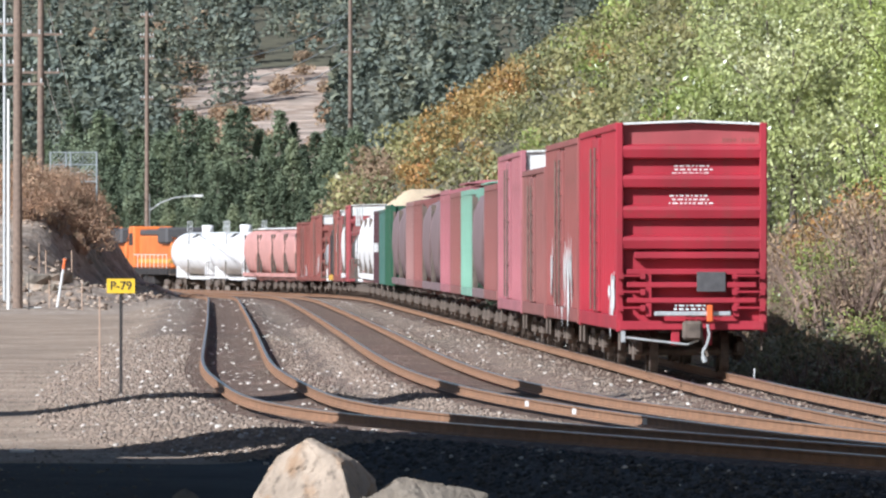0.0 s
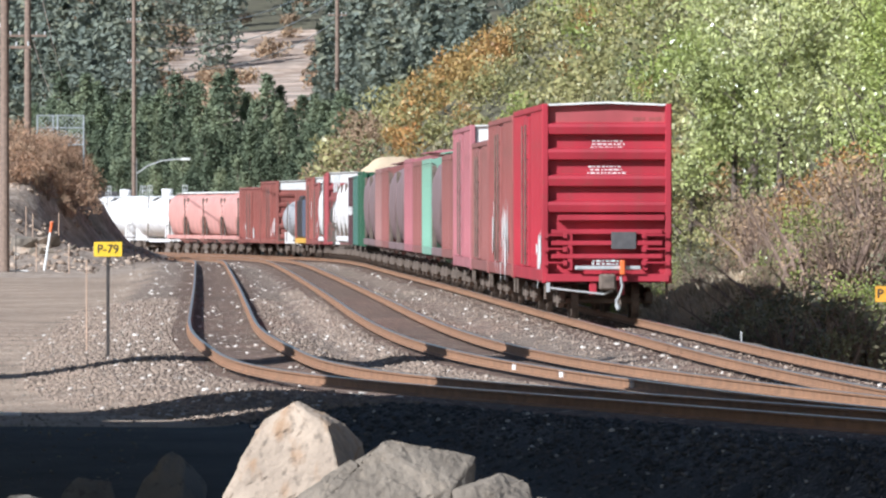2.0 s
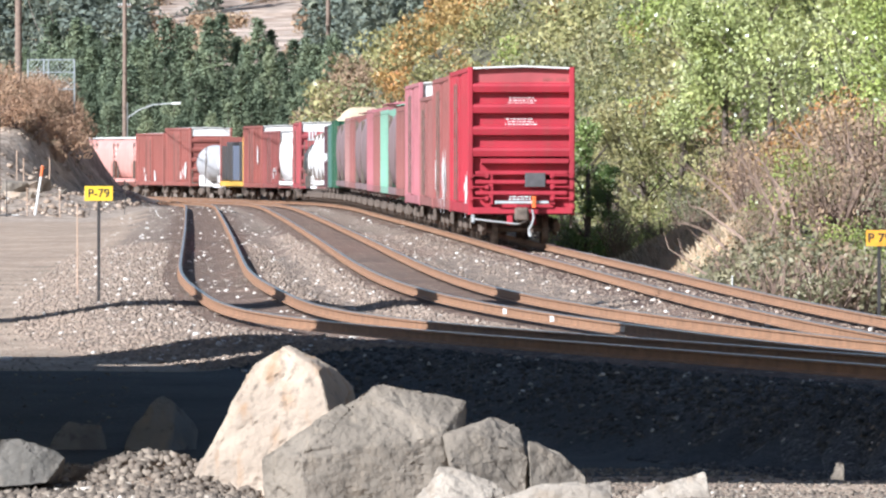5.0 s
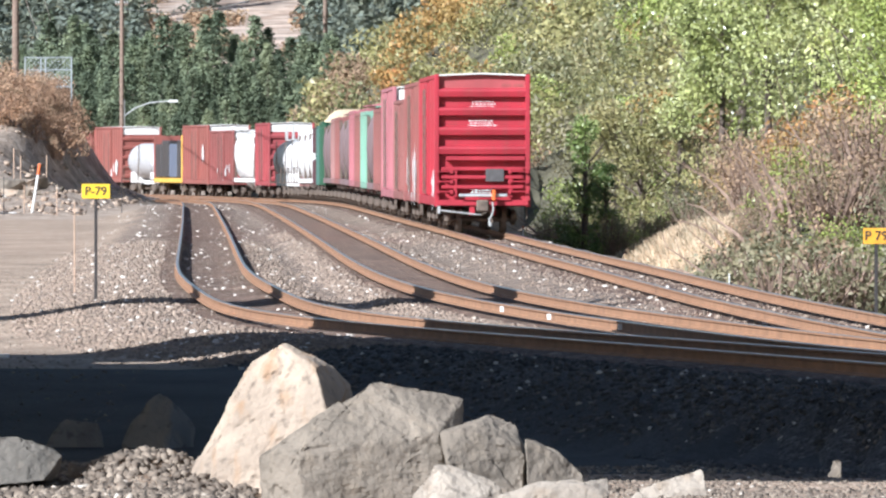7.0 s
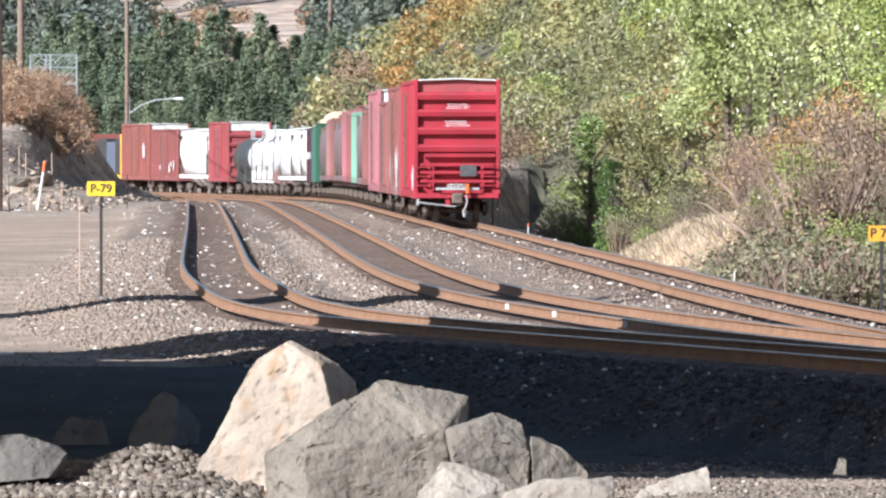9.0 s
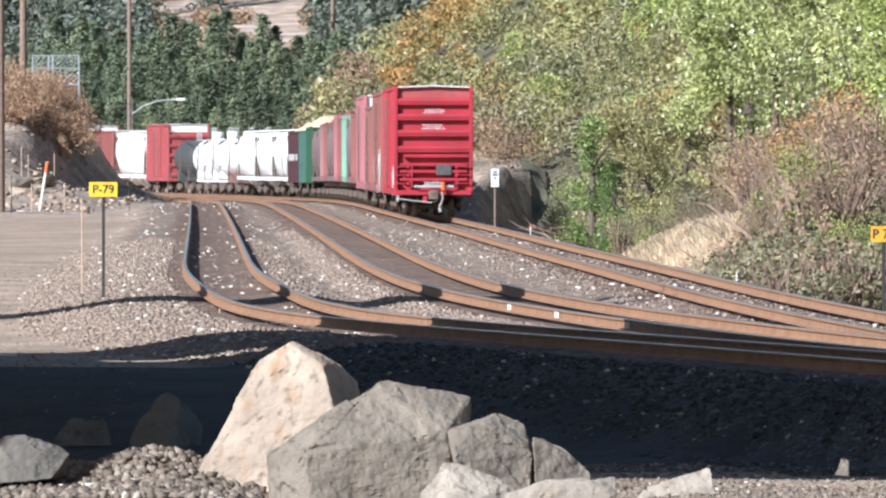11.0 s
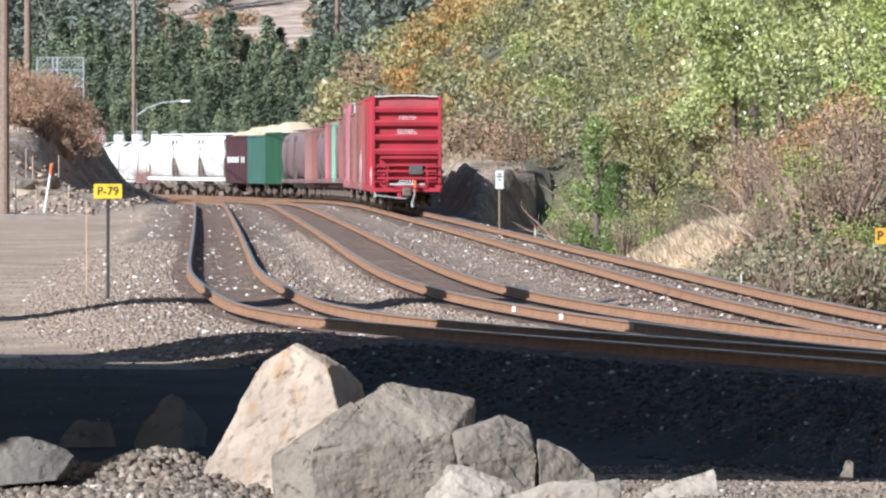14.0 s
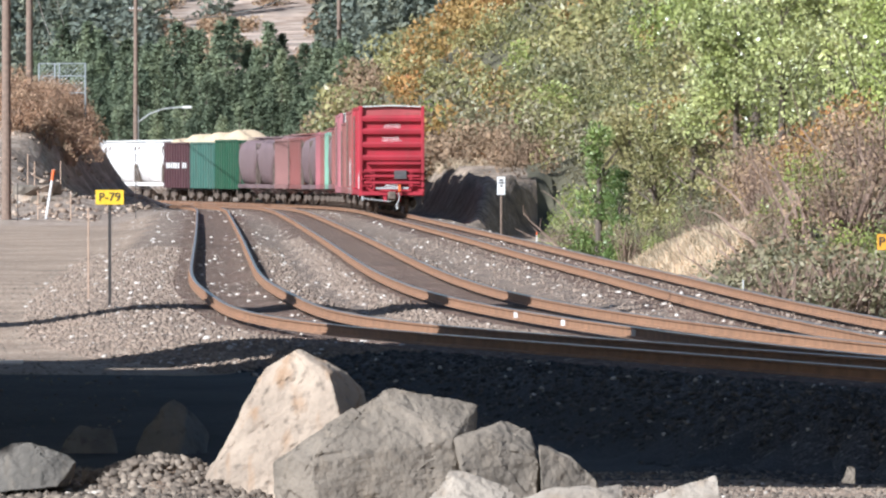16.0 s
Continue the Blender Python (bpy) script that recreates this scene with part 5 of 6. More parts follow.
# ---- boulders and loose stone in the foreground ----
def boulder(x, y, z, pts, mat, label, seed, name="boulder"):
    """A broken block: the hull of its corners, chipped and roughened."""
    bm = bmesh.new()
    for p in pts:
        bm.verts.new(p)
    hull = bmesh.ops.convex_hull(bm, input=bm.verts)
    bmesh.ops.delete(bm, geom=list({g for g in hull["geom_interior"] + hull["geom_unused"] if isinstance(g, bmesh.types.BMVert)}), context="VERTS")
    bmesh.ops.bevel(bm, geom=list(bm.edges), offset=0.012, segments=1, affect="EDGES")
    bmesh.ops.triangulate(bm, faces=list(bm.faces))
    for _ in range(5):
        long = [e for e in bm.edges if e.calc_length() > 0.055]
        if not long or len(bm.verts) > (700 if name == "bank_rock" else 7000):
            break
        bmesh.ops.subdivide_edges(bm, edges=long, cuts=1)
        bmesh.ops.triangulate(bm, faces=[f for f in bm.faces if len(f.verts) > 3])
    bm.normal_update()
    for v in bm.verts:
        c = v.co + Vector((seed * 7.3, seed * 1.7, 0))
        flaw = noise.noise(Vector((c.x * 1.1 + c.z * 0.5, c.y, c.z * 0.7)) * 3.0)
        k = 0.018 * noise.noise(c * 1.8) + 0.010 * noise.noise(c * 5) + 0.006 * noise.noise(c * 14) - 0.018 * (flaw > 0.22)
        turned = Vector((c.x * 0.8 + c.z * 0.6, c.y * 0.9 - c.x * 0.3, c.z * 0.8 - c.x * 0.6))
        k += 0.012 * (noise.cell(turned * 2.3) - 0.5) + 0.005 * (noise.cell(turned * 8.3) - 0.5)
        ridge = abs(noise.noise(Vector((c.x * 1.3 + c.z * 2.0, c.y * 2, c.z * 0.6)) * 2.5))
        v.co += v.normal * (k - 0.05 * max(0, 0.16 - ridge))
    ob = part(name, bm, mat, None, "", True)
    ob.data.set_sharp_from_angle(angle=radians(24))
    ob.location = (x, y, z)
    tagged(ob, label, "rock", "boulders beside the tracks")
    return ob


def rocks():
    S, Y0 = 18000 / 108.0, 108.0
    def at(px, py, dy=0.0):
        return ((px - 784) / S, dy, (268 - py) / S + 2.47)
    def block(front, back, mat, label, seed, shift=0.0):
        boulder(0, Y0 + shift, 0, [at(*p) for p in front + back], mat, label, seed)
    block([(520, 601, 0.15), (508, 606, 0.0), (486, 640, 0.0), (450, 642, 0.2), (432, 690, 0.1), (405, 770, -0.1), (335, 860, -0.2), (320, 960, -0.3), (575, 960, -0.75), (598, 740, -0.5), (572, 645, -0.2),
           (548, 618, 0.05), (635, 678, 0.5), (600, 640, 0.3)],
          [(522, 640, 0.9), (440, 760, 1.1), (640, 760, 1.2), (350, 960, 1.0), (650, 960, 1.2)],
          M_rock_tan, "tall tan rust-stained broken boulder", 1, 0.75)
    block([(688, 668, 0.35), (668, 672, 0.25), (600, 712, 0.0), (500, 790, -0.35), (472, 800, -0.15), (480, 960, -0.3), (560, 960, -0.72), (545, 800, -0.52), (790, 760, -0.02), (836, 700, 0.55), (812, 860, -0.1), (800, 960, -0.2)],
          [(690, 720, 0.8), (840, 780, 0.9), (520, 960, 0.8), (830, 960, 0.9)],
          M_rock, "grey flat-faced slab of basalt", 2, -0.15)
    block([(884, 724, 0.3), (862, 738, -0.05), (835, 752, -0.2), (792, 758, -0.15), (806, 812, -0.45), (850, 960, -0.5), (935, 960, -0.3), (945, 800, -0.05), (930, 745, 0.3)],
          [(880, 760, 0.9), (960, 830, 0.9), (820, 900, 0.8), (960, 960, 0.9)],
          M_rock, "cracked grey basalt block", 3)
    block([(945, 770, 0.2), (1000, 790, 0.1), (1050, 832, 0.0), (1045, 960, -0.2), (945, 960, -0.2), (952, 860, -0.2)],
          [(960, 800, 0.8), (1040, 880, 0.8), (1040, 960, 0.8)],
          M_rock, "small angular grey rock", 4)
    block([(786, 806, -1.3), (806, 808, -1.25), (745, 858, -1.5), (722, 960, -1.6), (930, 960, -1.5), (915, 848, -1.2), (860, 826, -1.2), (830, 880, -1.6)],
          [(800, 850, -0.7), (900, 900, -0.7)], M_rock_pale, "pale grey split rock", 5)
    block([(1088, 834, -1.3), (1040, 842, -1.45), (965, 838, -1.3), (893, 862, -1.5), (885, 960, -1.7), (1092, 960, -1.6), (1090, 870, -1.5)],
          [(1080, 860, -0.7), (900, 890, -0.7), (1090, 960, -0.7)], M_rock_pale, "pale low rock with a flat top", 6)
    block([(1255, 816, -1.0), (1262, 850, -1.2), (1200, 836, -1.1), (1140, 850, -1.2), (1120, 872, -1.3), (1150, 960, -1.4), (1268, 960, -1.3)],
          [(1240, 860, -0.5), (1140, 890, -0.5), (1262, 960, -0.5)], M_rock_pale, "pale pointed rock on gravel", 7)
    block([(945, 770, -0.1), (965, 775, 0.1), (1010, 800, 0.0), (1052, 836, 0.1), (1050, 960, -0.2), (955, 960, -0.4), (948, 850, -0.3)],
          [(960, 800, 0.8), (1040, 880, 0.8)], M_rock, "small wedge of grey basalt", 12)
    block([(60, 764, 0.0), (10, 766, 0.0), (-40, 800, 0.0), (-30, 855, -0.2), (95, 845, -0.3), (128, 800, 0.0), (110, 785, 0.1)],
          [(40, 790, 0.8), (110, 850, 0.8), (-30, 850, 0.8)], M_rock_shaded, "rounded grey rock among rubble", 8)
    Y1 = 124.0
    S1 = 18000 / Y1
    def rear(px, py, dy=0.0):
        return ((px - 784) / S1, dy, (268 - py) / S1 + 2.47)
    for seed, pts in ((9, [(300, 682, 0), (276, 700, -.1), (246, 745, -.1), (222, 800, -.2), (318, 800, -.45), (322, 700, -.1), (362, 748, .1), (358, 800, 0), (300, 720, .8), (350, 790, .8), (225, 790, .8)]),
                      (10, [(130, 735, 0), (190, 742, 0), (205, 800, -.2), (90, 800, -.2), (110, 750, 0), (150, 770, .7), (200, 800, .7)])):
        boulder(0, Y1, 0, [rear(*p) for p in pts], M_rock_dark, "dark rock lying in the shade", seed)
    boulder(4.0, 108.5, -0.98, [(0.18, 0, 0.0), (0.36, 0, -0.02), (0.37, 0.1, 0.2), (0.25, 0.05, 0.24), (0.22, 0.25, 0.1), (0.34, 0.2, 0.0)], M_rock, "small pale stone on gravel", 11, "stone")


rocks()


def scatter(name, n, where, size, mat, label, seed, flat=0.7):
    """Loose stones: small irregular blocks in one mass."""
    rng = np.random.RandomState(seed)
    P = where(rng, n)
    base = np.array([(1, 0, 0), (-1, 0, 0), (0, 1, 0), (0, -1, 0), (0, 0, 1), (0, 0, -1)], float)
    tri = np.array([(0, 2, 4), (2, 1, 4), (1, 3, 4), (3, 0, 4), (2, 0, 5), (1, 2, 5), (3, 1, 5), (0, 3, 5)])
    n = len(P)
    V = np.repeat(base[None], n, 0) * rng.uniform(0.55, 1.25, (n, 6, 1)) + rng.uniform(-0.25, 0.25, (n, 6, 3))
    q = rng.normal(size=(n, 4))
    w, x, y, z = (q / np.linalg.norm(q, axis=1)[:, None]).T
    R = np.stack([1 - 2 * (y * y + z * z), 2 * (x * y - z * w), 2 * (x * z + y * w), 2 * (x * y + z * w), 1 - 2 * (x * x + z * z), 2 * (y * z - x * w),
                  2 * (x * z - y * w), 2 * (y * z + x * w), 1 - 2 * (x * x + y * y)], 1).reshape(n, 3, 3)
    R[:, 2] *= flat
    V = np.einsum("nij,nkj->nki", R, V) * (size * rng.uniform(0.45, 1.35, (n, 1, 1)) ** 1.3) + P[:, None]
    F = (tri[None] + 6 * np.arange(n)[:, None, None]).reshape(-1, 3)
    me = bpy.data.meshes.new(name)
    me.vertices.add(6 * n)
    me.vertices.foreach_set("co", V.reshape(-1).astype(np.float32))
    me.loops.add(24 * n)
    me.loops.foreach_set("vertex_index", F.reshape(-1).astype(np.int32))
    me.polygons.add(8 * n)
    me.polygons.foreach_set("loop_start", np.arange(0, 24 * n, 3, dtype=np.int32))
    me.update(calc_edges=True)
    ob = new(name, me)
    me.materials.append(mat)
    tagged(ob, label, "stones", kind="stuff")


def stone_mat(name, lo, mid, hi):
    m, nt, b = shader(name)
    g = nt.nodes.new("ShaderNodeNewGeometry")
    nt.links.new(ramp(nt, g.outputs["Random Per Island"], [(0, lo), (0.6, mid), (0.975, hi), (1.0, (0.7, 0.64, 0.56))]), b.inputs["Base Color"])
    b.inputs["Roughness"].default_value = 0.9
    bump(nt, b, noise_tex(nt, 30), 0.4, 0.01)
    return m


M_rubble = stone_mat("rubble_stones", (0.10, 0.08, 0.062), (0.19, 0.15, 0.115), (0.30, 0.245, 0.19))
M_clods = stone_mat("earth_clods", (0.16, 0.12, 0.09), (0.32, 0.235, 0.17), (0.45, 0.35, 0.27))
M_glint = stone_mat("pale_stones", (0.45, 0.38, 0.32), (0.62, 0.55, 0.48), (0.75, 0.7, 0.63))
# near-black stones: shade painted into the near ballast
M_stones_shaded = stone_mat("shade_darkened_stones", (0.03, 0.03, 0.03), (0.075, 0.07, 0.066), (0.14, 0.13, 0.12))
M_stones = stone_mat("ballast_stones", (0.17, 0.13, 0.10), (0.275, 0.205, 0.155), (0.37, 0.285, 0.22))


def on_ground(x, y, lift):
    return np.stack([x, y, ground(x, y) + lift], 1)


scatter("rubble", 200, lambda r, n: on_ground(r.uniform(-1.1, -0.2, n), r.uniform(109.6, 110.6, n), 0.02), 0.07, M_rubble, "pale broken stones heaped behind the boulders", 21, 0.9)
scatter("rubble", 6200, lambda r, n: on_ground(r.uniform(-5.6, -1.9, n), 105.5 + 11 * r.uniform(0, 1, n) ** 1.2, 0.02), 0.062, M_rubble, "grey broken rubble in front of the tracks", 1, 0.9)
scatter("gravel", 5200, lambda r, n: on_ground(r.uniform(-2.2, 6.0, n), r.uniform(103, 116, n), 0.0), 0.035, M_rubble, "small pale gravel among the boulders", 2)


def near_track(centre, y0, y1, lo, hi):
    def f(r, n):
        y = y0 + (y1 - y0) * r.uniform(0, 1, n) ** 1.6
        off = r.uniform(lo, hi, n)
        x = centre(y) + np.where(abs(off) < 1.15, lo + (off + 1.15) / 2.3 * (-1.15 - lo), off)
        return on_ground(x, y, 0.0)
    return f


scatter("ballast_stones", 22000, near_track(track_a, 144, 320, -4.2, 3.2), 0.045, M_stones, "loose ballast stones beside the rails", 3)
scatter("ballast_stones", 12000, near_track(track_b, 136, 360, -1.9, 5.6), 0.045, M_stones, "loose ballast stones between the tracks", 4)
scatter("basalt_stones", 9000, near_track(track_a, 112, 144, -4.0, 3.2), 0.045, M_stones_shaded, "near ballast stones coloured dark for the shade", 13)
scatter("pale_stones", 900, near_track(track_b, 150, 620, -8.5, 6.5), 0.065, M_glint, "odd pale stones catching the sun", 14)
scatter("lot_gravel", 6000, lambda r, n: on_ground(r.uniform(-11, -4, n), r.uniform(128, 330, n), 0.0), 0.03, M_rubble, "scattered pale gravel on the dirt lot", 5)


# ---- signs, stakes and posts ----
def text_mesh(words, size, depth=0.004):
    cu = bpy.data.curves.new("words", "FONT")
    cu.body, cu.size, cu.extrude, cu.align_x, cu.align_y = words, size, depth, "CENTER", "CENTER"
    cu.offset = size * 0.012
    ob = bpy.data.objects.new("words", cu)
    me = bpy.data.meshes.new_from_object(ob)
    bpy.data.objects.remove(ob)
    return me


def place_on_ground(px, py, near=100.0, far=900.0):
    """The ground point on a bearing, given as the long lens sees it from the tripod with its axis level ahead."""
    y = np.arange(near, far, 0.25)
    x = (px - 784) / 18000 * y
    z = ground(x, y)
    i = int(np.argmax(268 - (z - 2.47) / y * 18000 < py))
    return float(x[i]), float(y[i]), float(z[i])


def track_sign(px, py, top_px, words, wide, high, label, mat):
    x, y, z = place_on_ground(px, py)
    w, h = wide / 18000 * y, high / 18000 * y
    tall = (py - top_px) / 18000 * y
    ob = thing("track_sign", pose(x, y, z), label, "sign", "yellow track signs")
    part("post", box(bmesh.new(), -0.03, 0.03, -0.015, 0.015, -0.3, tall - 0.02, 0.004), M_black, ob, "thin dark steel post")
    panel = part("panel", box(bmesh.new(), -w / 2, w / 2, -0.026, -0.016, tall - h, tall, 0.004), mat, ob, "yellow sign panel")
    me = text_mesh(words, h * 0.82)
    t = put("lettering", me, M_black, panel, "black letters and digits")
    t.matrix_basis = pose(0, -0.030, tall - h / 2, 90, 0, 0)


track_sign(185, 525, 320, "P-79", 50, 26, "yellow sign lettered P-79 on a dark post", M_yellow)
track_sign(1566, 558, 398, "P 79", 46, 28, "amber lettered sign on a dark post by the bushes", M_amber)


def stake(px, py, top, r, mat, tip, label, name="marker_stake", lean=0):
    x, y, z = place_on_ground(px, py)
    h = (py - top) / 18000 * y
    ob = thing(name, pose(x, y, z, 0, lean, 0), label, "stake", "marker stakes")
    part("shaft", rod(bmesh.new(), (0, 0, -0.2), (0, 0, h * (0.8 if tip else 1)), r, 8), mat, ob)
    if tip:
        part("band", rod(bmesh.new(), (0, 0, h * 0.78), (0, 0, h), r * 1.15, 8), tip, ob, "orange band")


stake(72, 371, 283, 0.06, M_white, M_orange, "leaning white marker post with an orange top", "marker_post", 9)
stake(147, 512, 352, 0.014, M_stakewood, None, "thin pale wooden survey stake")
stake(231, 371, 308, 0.022, M_black, None, "thin dark steel post", "steel_post")
stake(22, 375, 308, 0.025, M_black, None, "thin dark steel post", "steel_post")
stake(1306, 515, 478, 0.012, M_white, None, "thin white stake by the track")
stake(941, 417, 394, 0.018, M_white, M_orange, "small white stake with orange tip")
stake(878, 398, 308, 0.04, M_wood, None, "thin post of a small white sign", "sign_post")
x, y, z = place_on_ground(878, 398)
wl = thing("white_sign", pose(x, y, z), "small white rectangular sign beside the track", "sign")
part("panel", box(bmesh.new(), -0.15, 0.15, -0.07, -0.05, 1.45, 2.12, 0.01), M_white, wl)
for zz, ww in ((2.0, 0.07), (1.9, 0.10), (1.78, 0.05)):
    part("marking", box(bmesh.new(), -ww, ww, -0.076, -0.071, zz - 0.035, zz + 0.035), M_slate, wl, "dark unreadable marking")


def board(px, py, length, turn):
    x, y, z = place_on_ground(px, py)
    ob = part("discarded_board", box(bmesh.new(), -length / 2, length / 2, -0.09, 0.09, 0.0, 0.05, 0.01), M_white)
    ob.matrix_world = pose(x, y, z - 0.005, 0, 0, turn)
    tagged(ob, "pale discarded board lying on the dirt", "board")


board(22, 372, 1.2, 8)
board(10, 627, 0.35, -5)
for px, py in ((40, 288), (52, 300), (98, 300), (58, 352), (116, 356)):
    stake(px, py + 20, py - 30, 0.025, M_stakewood, None, "thin weathered wooden stake on the bank", "wooden_stake")


def rail_marks():
    """Short white paint marks across the web of the middle track's rail."""
    ys = np.arange(150.0, 200.0, 0.05)
    xs = track_b(ys) - GAUGE / 2 - 0.035
    bearing = 784 + xs / ys * 18000
    rail = [o for o in bpy.data.objects["track_2"].children if o.name.startswith("rail")][0]
    for px in (908, 992, 1118):
        i = int(np.argmin(abs(bearing - px)))
        m = part("paint_mark", box(bmesh.new(), xs[i] - 0.078, xs[i] - 0.014, ys[i] - 0.05, ys[i] + 0.05, -0.13, -0.04), M_white, rail, "white paint mark")


rail_marks()


# ---- poles, street lamp, wires, fence ----
def utility_pole(px, y, base_py, top, r, label, arms=(), mat=None):
    x = (px - 784) / 18000 * y
    z = min(float(ground(x, y)), (268 - base_py) / 18000 * y + 2.47)
    ob = thing("utility_pole", pose(x, y, z), label, "utility pole", "utility poles")
    h = top - z
    part("pole", rod(bmesh.new(), (0, 0, -0.6), (0, 0, h), r, 12, r * 0.72), mat or M_wood, ob)
    for zz, w in arms:
        arm = part("crossarm", box(bmesh.new(), -w, w, -0.06, 0.06, zz - z - 0.07, zz - z + 0.07, 0.01), M_wood, ob)
        for s in (-0.9, -0.45, 0.45, 0.9):
            part("insulator", rod(bmesh.new(), (w * s, 0, zz - z + 0.07), (w * s, 0, zz - z + 0.28), 0.05, 8), M_galv, arm)
    return ob, x, y, z


utility_pole(-14, 495.0, 310, 9.8, 0.09, "slim white metal pole", (), M_white)
utility_pole(-21, 520.0, 306, 22.0, 0.10, "slim pale metal pole with small arms", ((11.9, 0.5), (14.0, 0.4)), M_galv)
utility_pole(2, 500.0, 304, 21.0, 0.25, "tall brown wooden utility pole with crossarms", ((10.6, 1.3), (13.0, 1.2)))
utility_pole(43, 640.0, 250, 24.0, 0.24, "brown wooden utility pole on the bank", ((16.0, 1.4), (13.6, 1.2)))
utility_pole(231, 800.0, 300, 21.2, 0.2, "tall weathered wooden utility pole with stub arms", ((20.8, 0.5), (19.2, 0.55), (17.5, 0.55), (14.3, 0.5)))
utility_pole(591, 980.0, 150, 34.0, 0.24, "distant wooden utility pole among the trees", ((21.5, 0.9),))


def street_lamp():
    y = 800.0
    x = (235 - 784) / 18000 * y
    z = float(ground(x, y))
    ob = thing("street_lamp", pose(x, y, z), "grey curved-arm street lamp", "street lamp")
    top = 2.47 + (268 - 175) / 18000 * y - z
    part("post", rod(bmesh.new(), (0, 0, -0.3), (0, 0, top + 0.2), 0.09, 8, 0.07), M_galv, ob)
    pts = [(0, top - 1.1), (0.9, top - 0.45), (2.0, top - 0.05), (3.0, top + 0.05), (3.7, top + 0.08)]
    bm = bmesh.new()
    for p, q in zip(pts, pts[1:]):
        rod(bm, (p[0], 0, p[1]), (q[0], 0, q[1]), 0.055, 6)
    part("arm", bm, M_galv, ob)
    part("lamp_head", box(bmesh.new(), 3.5, 4.25, -0.15, 0.15, top - 0.03, top + 0.17, 0.04), M_white, ob, "pale cobra-head luminaire")


street_lamp()


def wire(p, q, sag, label="thin grey overhead wire"):
    cu = bpy.data.curves.new("overhead_wire", "CURVE")
    cu.dimensions, cu.bevel_depth, cu.bevel_resolution = "3D", 0.035, 1
    sp = cu.splines.new("POLY")
    sp.points.add(20)
    for i in range(21):
        t = i / 20
        c = Vector(p).lerp(Vector(q), t)
        sp.points[i].co = (c.x, c.y, c.z - sag * 4 * t * (1 - t), 1)
    cu.materials.append(M_galv)
    tagged(new("overhead_wire", cu), label, "wire", "overhead wires")


def aim(px, py, y):
    return ((px - 784) / 18000 * y, y, 2.47 + (268 - py) / 18000 * y)


wire(aim(57, -160, 640), aim(105, 30, 840), 0.3)
wire(aim(52, -40, 640), aim(85, 60, 840), 0.3)
for a, b in ((-100, -60), (-60, -75), (-20, -55)):
    wire(aim(236, a + 30, 800), aim(600, a - 60, 1000), 2.0)


def fence():
    y = 640.0
    ob = thing("chain_link_fence", None, "tall grey chain-link fence panel on the bank", "fence")
    cols = [aim(px, 95, y) for px in (60, 88, 96, 142)]
    for c in cols:
        part("post", rod(bmesh.new(), (c[0], y, float(ground(c[0], y)) - 0.2), (c[0], y, c[2]), 0.06, 6), M_fence, ob)
    for py in (96, 118, 148):
        a, b = aim(60, py, y), aim(142, py, y)
        part("rail", rod(bmesh.new(), a, b, 0.035, 6), M_fence, ob)
    bm = bmesh.new()
    x0, x1, zb, zt = cols[0][0], cols[-1][0], aim(0, 150, y)[2], cols[0][2]
    for k in np.arange(x0 - (zt - zb), x1, 0.3):
        for s in (1, -1):
            a = Vector((k, y, zb)) if s > 0 else Vector((k, y, zt))
            b = Vector((k + (zt - zb), y, zt)) if s > 0 else Vector((k + (zt - zb), y, zb))
            t0, t1 = max(0, (x0 - k) / (zt - zb)), min(1, (x1 - k) / (zt - zb))
            if t1 > t0:
                rod(bm, a.lerp(b, t0), a.lerp(b, t1), 0.009, 3)
    part("mesh", bm, M_fence, ob, "woven wire mesh")


fence()


def dead_branch(x, y, z, length, rng):
    """A bare fallen limb with a few side twigs."""
    ob = thing("dead_branch", pose(x, y, z - 0.05), "bare grey-brown dead branch among the brush", "branch", "dead branches on the bank")
    p = Vector((0, 0, 0))
    d = Vector((rng.uniform(-1, 0.2), rng.uniform(-0.4, 0.4), rng.uniform(0.25, 0.9))).normalized()
    n, path = 6, [p]
    for k in range(n):
        q = path[-1] + d * length / n
        path.append(q)
        if k:
            t = (d + Vector((rng.uniform(-1, 1), rng.uniform(-1, 1), rng.uniform(-0.3, 1)))).normalized()
            part("twig", rod(bmesh.new(), q, q + t * length * rng.uniform(0.12, 0.3), 0.016, 4, 0.006), M_twig, ob)
        d = (d + Vector((rng.uniform(-0.35, 0.35), rng.uniform(-0.3, 0.3), rng.uniform(-0.35, 0.2)))).normalized()
    rings = []
    for k, c in enumerate(path):
        r = 0.05 * (1 - k / n) + 0.012
        rings.append([(c.x + r * math.cos(1.257 * j), c.y, c.z + r * math.sin(1.257 * j)) for j in range(5)])
    part("limb", loft(bmesh.new(), rings), M_twig, ob)


def dead_branches():
    rng = random.Random(31)
    for k in range(38):
        y = rng.uniform(262, 300) if k < 28 else rng.uniform(372, 410)
        px = rng.uniform(1270, 1560) if k < 28 else rng.uniform(990, 1130)
        x = (px - 784) / 18000 * y
        dead_branch(x, y, float(ground(x, y)) + rng.uniform(0, 0.9), rng.uniform(1.4, 3.2), rng)


dead_branches()


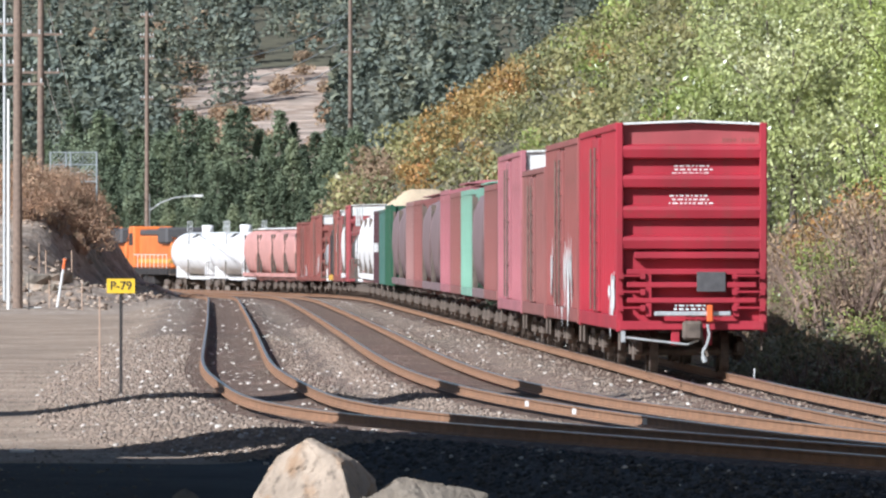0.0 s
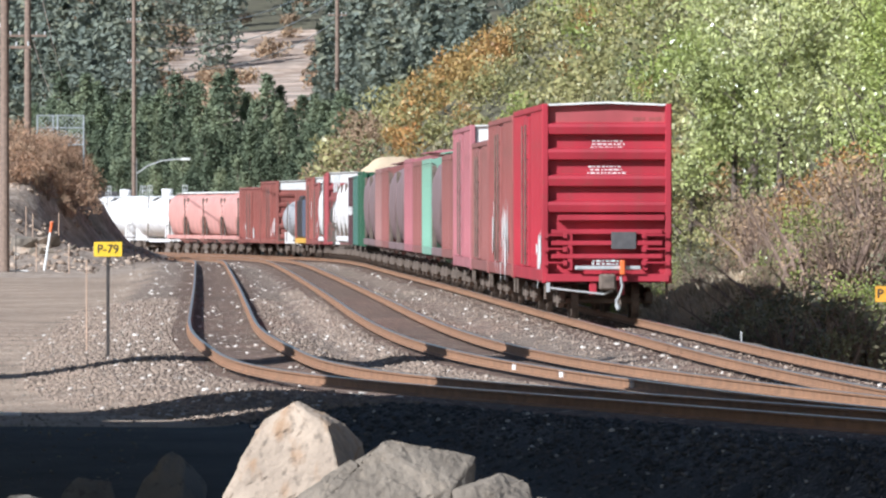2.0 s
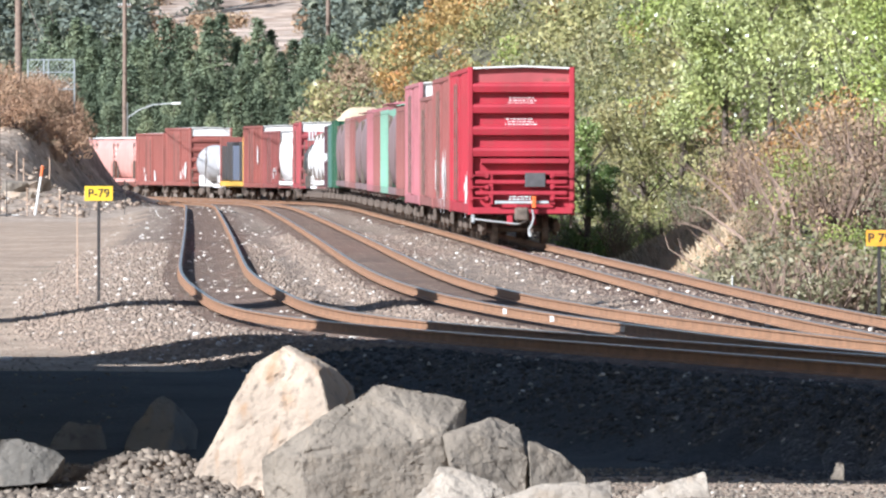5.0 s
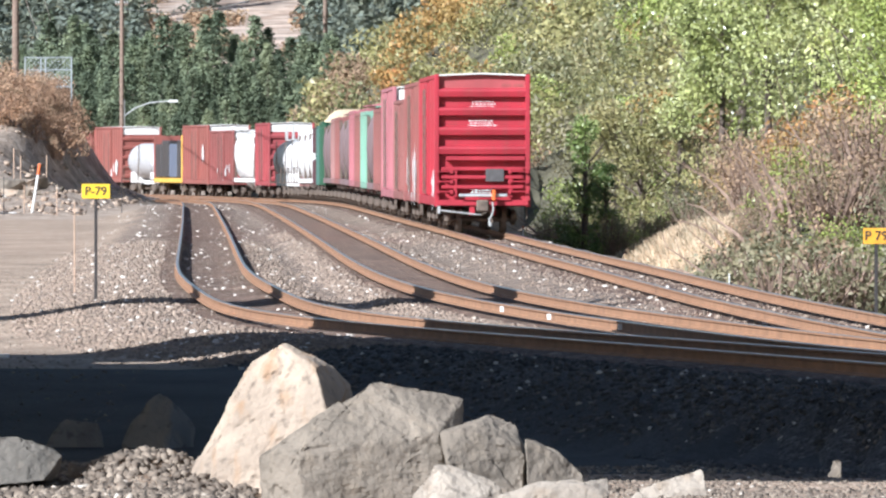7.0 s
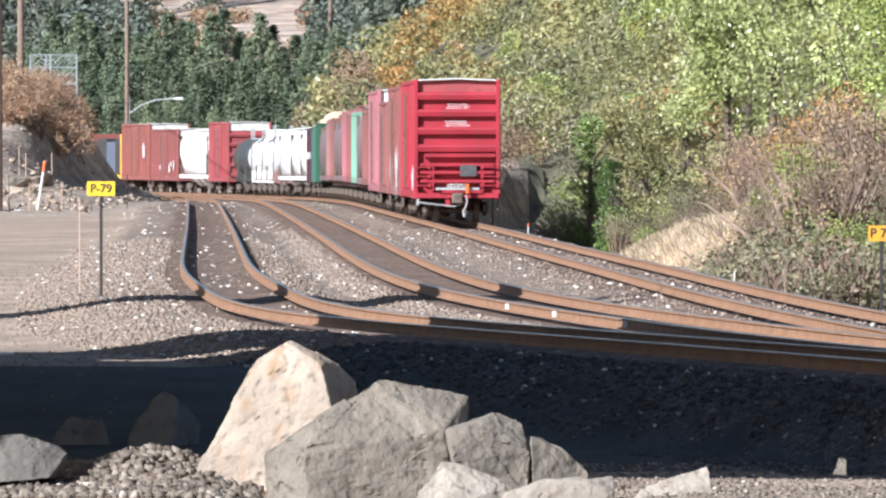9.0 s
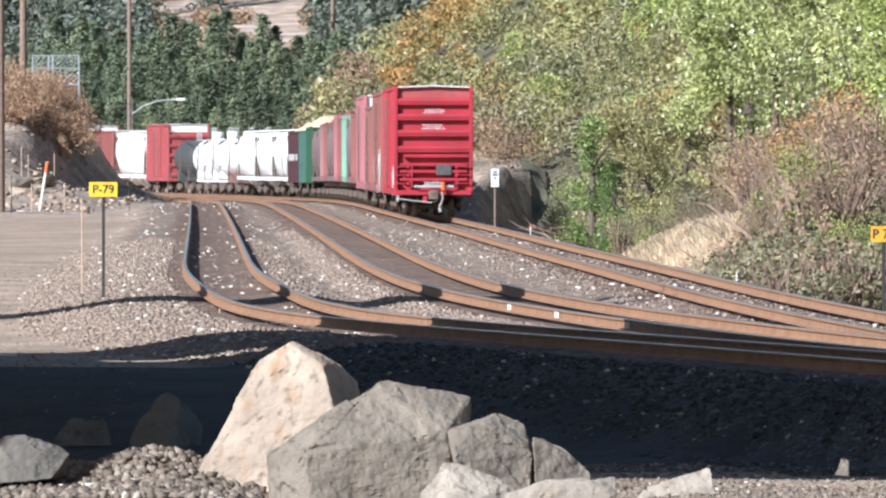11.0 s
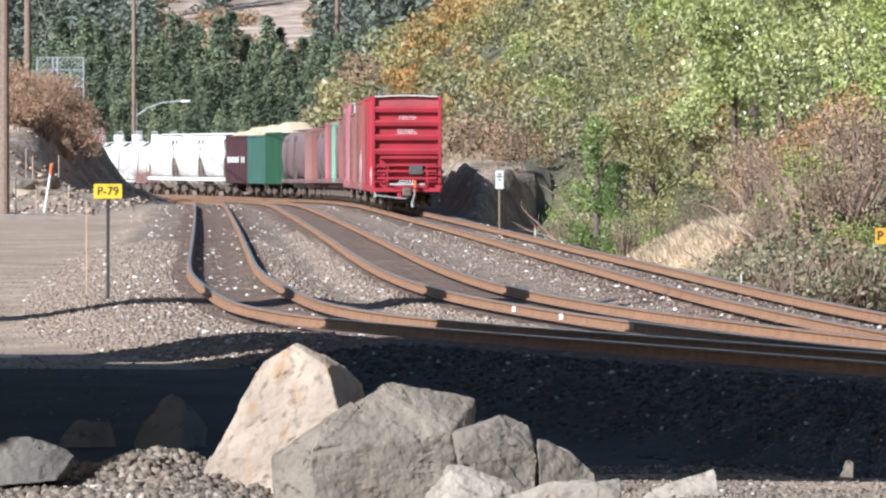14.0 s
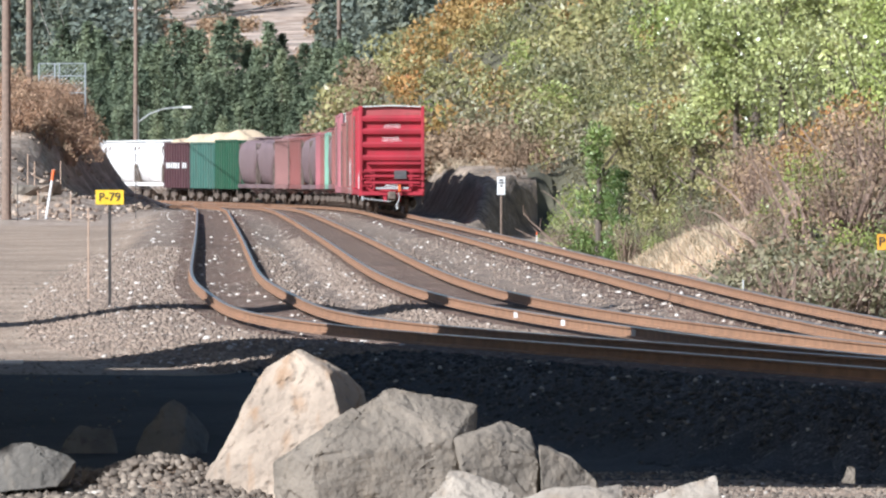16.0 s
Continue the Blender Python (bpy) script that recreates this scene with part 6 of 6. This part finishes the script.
def grass_tufts():
    """Dry grass on the bank: thin bent blades in tufts."""
    rng = np.random.RandomState(4)
    P = []
    for y0, dy, lo, hi, n in ((300, 15, 3.2, 7.2, 20000), (326, 14, 3.2, 6.0, 14000), (430, 35, 7.0, 9.5, 3000), (350, 30, 3.0, 4.2, 1500), (560, 20, 4.5, 8.0, 2500)):
        y = y0 + rng.uniform(-dy, dy, n)
        x = track_c(y) + lo + (hi - lo) * rng.uniform(0, 1, n)
        P.append(on_ground(x, y, -0.02))
    P = np.concatenate(P)
    n = len(P)
    h = rng.uniform(0.12, 0.45, (n, 1))
    lean = np.concatenate([rng.normal(0, 0.35, (n, 2)), np.ones((n, 1))], 1) * h
    a = rng.uniform(0, 6.283, n)
    side = np.stack([np.cos(a), np.sin(a), np.zeros(n)], 1) * 0.022
    mid = P + lean * 0.6
    v = np.stack([P - side, P + side, mid + side * 0.8 + lean * 0.35, mid - side * 0.2 + lean * 0.4], 1)
    ob = new("dry_grass", quads_mesh("dry_grass", v))
    ob.data.materials.append(L_straw)
    tagged(ob, "pale dry grass on the bank", "grass", kind="stuff")


grass_tufts()


def bank_brush():
    rng = random.Random(12)
    for k in range(80):
        px = rng.uniform(-70, 140)
        y = rng.uniform(585, 680)
        x = (px - 784) / 18000 * y
        z = float(ground(x, y))
        if z < 1.2 and rng.random() < 0.6:
            continue
        kind = KINDS["rusty"][k % 2]
        plant(kind, "brush", pose(x, y, z - 0.1, 0, 0, rng.uniform(0, 360)), rng.uniform(0.5, 1.15), "shrub", "brush on the cutting")


bank_brush()
scatter("bank_rubble", 900, lambda r, n: on_ground(r.uniform(-26, -17.5, n), r.uniform(500, 640, n), 0.0), 0.2, M_clods, "broken rocks and dirt clods on the cutting", 6)
rng = random.Random(3)
for k in range(16):
    x, y = rng.uniform(-24.0, -19.5), rng.uniform(530, 610)
    s = rng.uniform(0.4, 0.9)
    pts = [(rng.uniform(-s, s), rng.uniform(-s, s), rng.uniform(-0.3, 1) * s * 0.8) for _ in range(14)]
    boulder(x, y, float(ground(x, y)) - 0.05, pts, M_rock_tan if k % 2 else M_rock, "brown dusty rock on the cutting", 40 + k, "bank_rock")


def far_house(px, py, y, w, h):
    x, _, z = aim(px, py, y)
    ob = thing("house", pose(x, y, z, 0, 0, 12), "white distant house among hillside trees", "house", "distant houses")
    part("wall", box(bmesh.new(), -w / 2, w / 2, 0, 7, -6, h), M_white, ob)
    bm = loft(bmesh.new(), [[(xx, -0.5, h), (xx, 3.5, h + 2), (xx, 7.5, h)] for xx in (-w / 2 - 0.4, w / 2 + 0.4)])
    part("roof", bm, M_slate, ob, "dark gable roof")
    for k in (-0.3, 0, 0.3):
        part("window", box(bmesh.new(), k * w - 0.7, k * w + 0.7, -0.06, 0.0, h - 2.2, h - 0.9), M_black, ob)


far_house(75, -155, 2700, 11, 4)
far_house(112, -150, 2650, 9, 4)
far_house(40, -168, 2750, 10, 4)

motions()
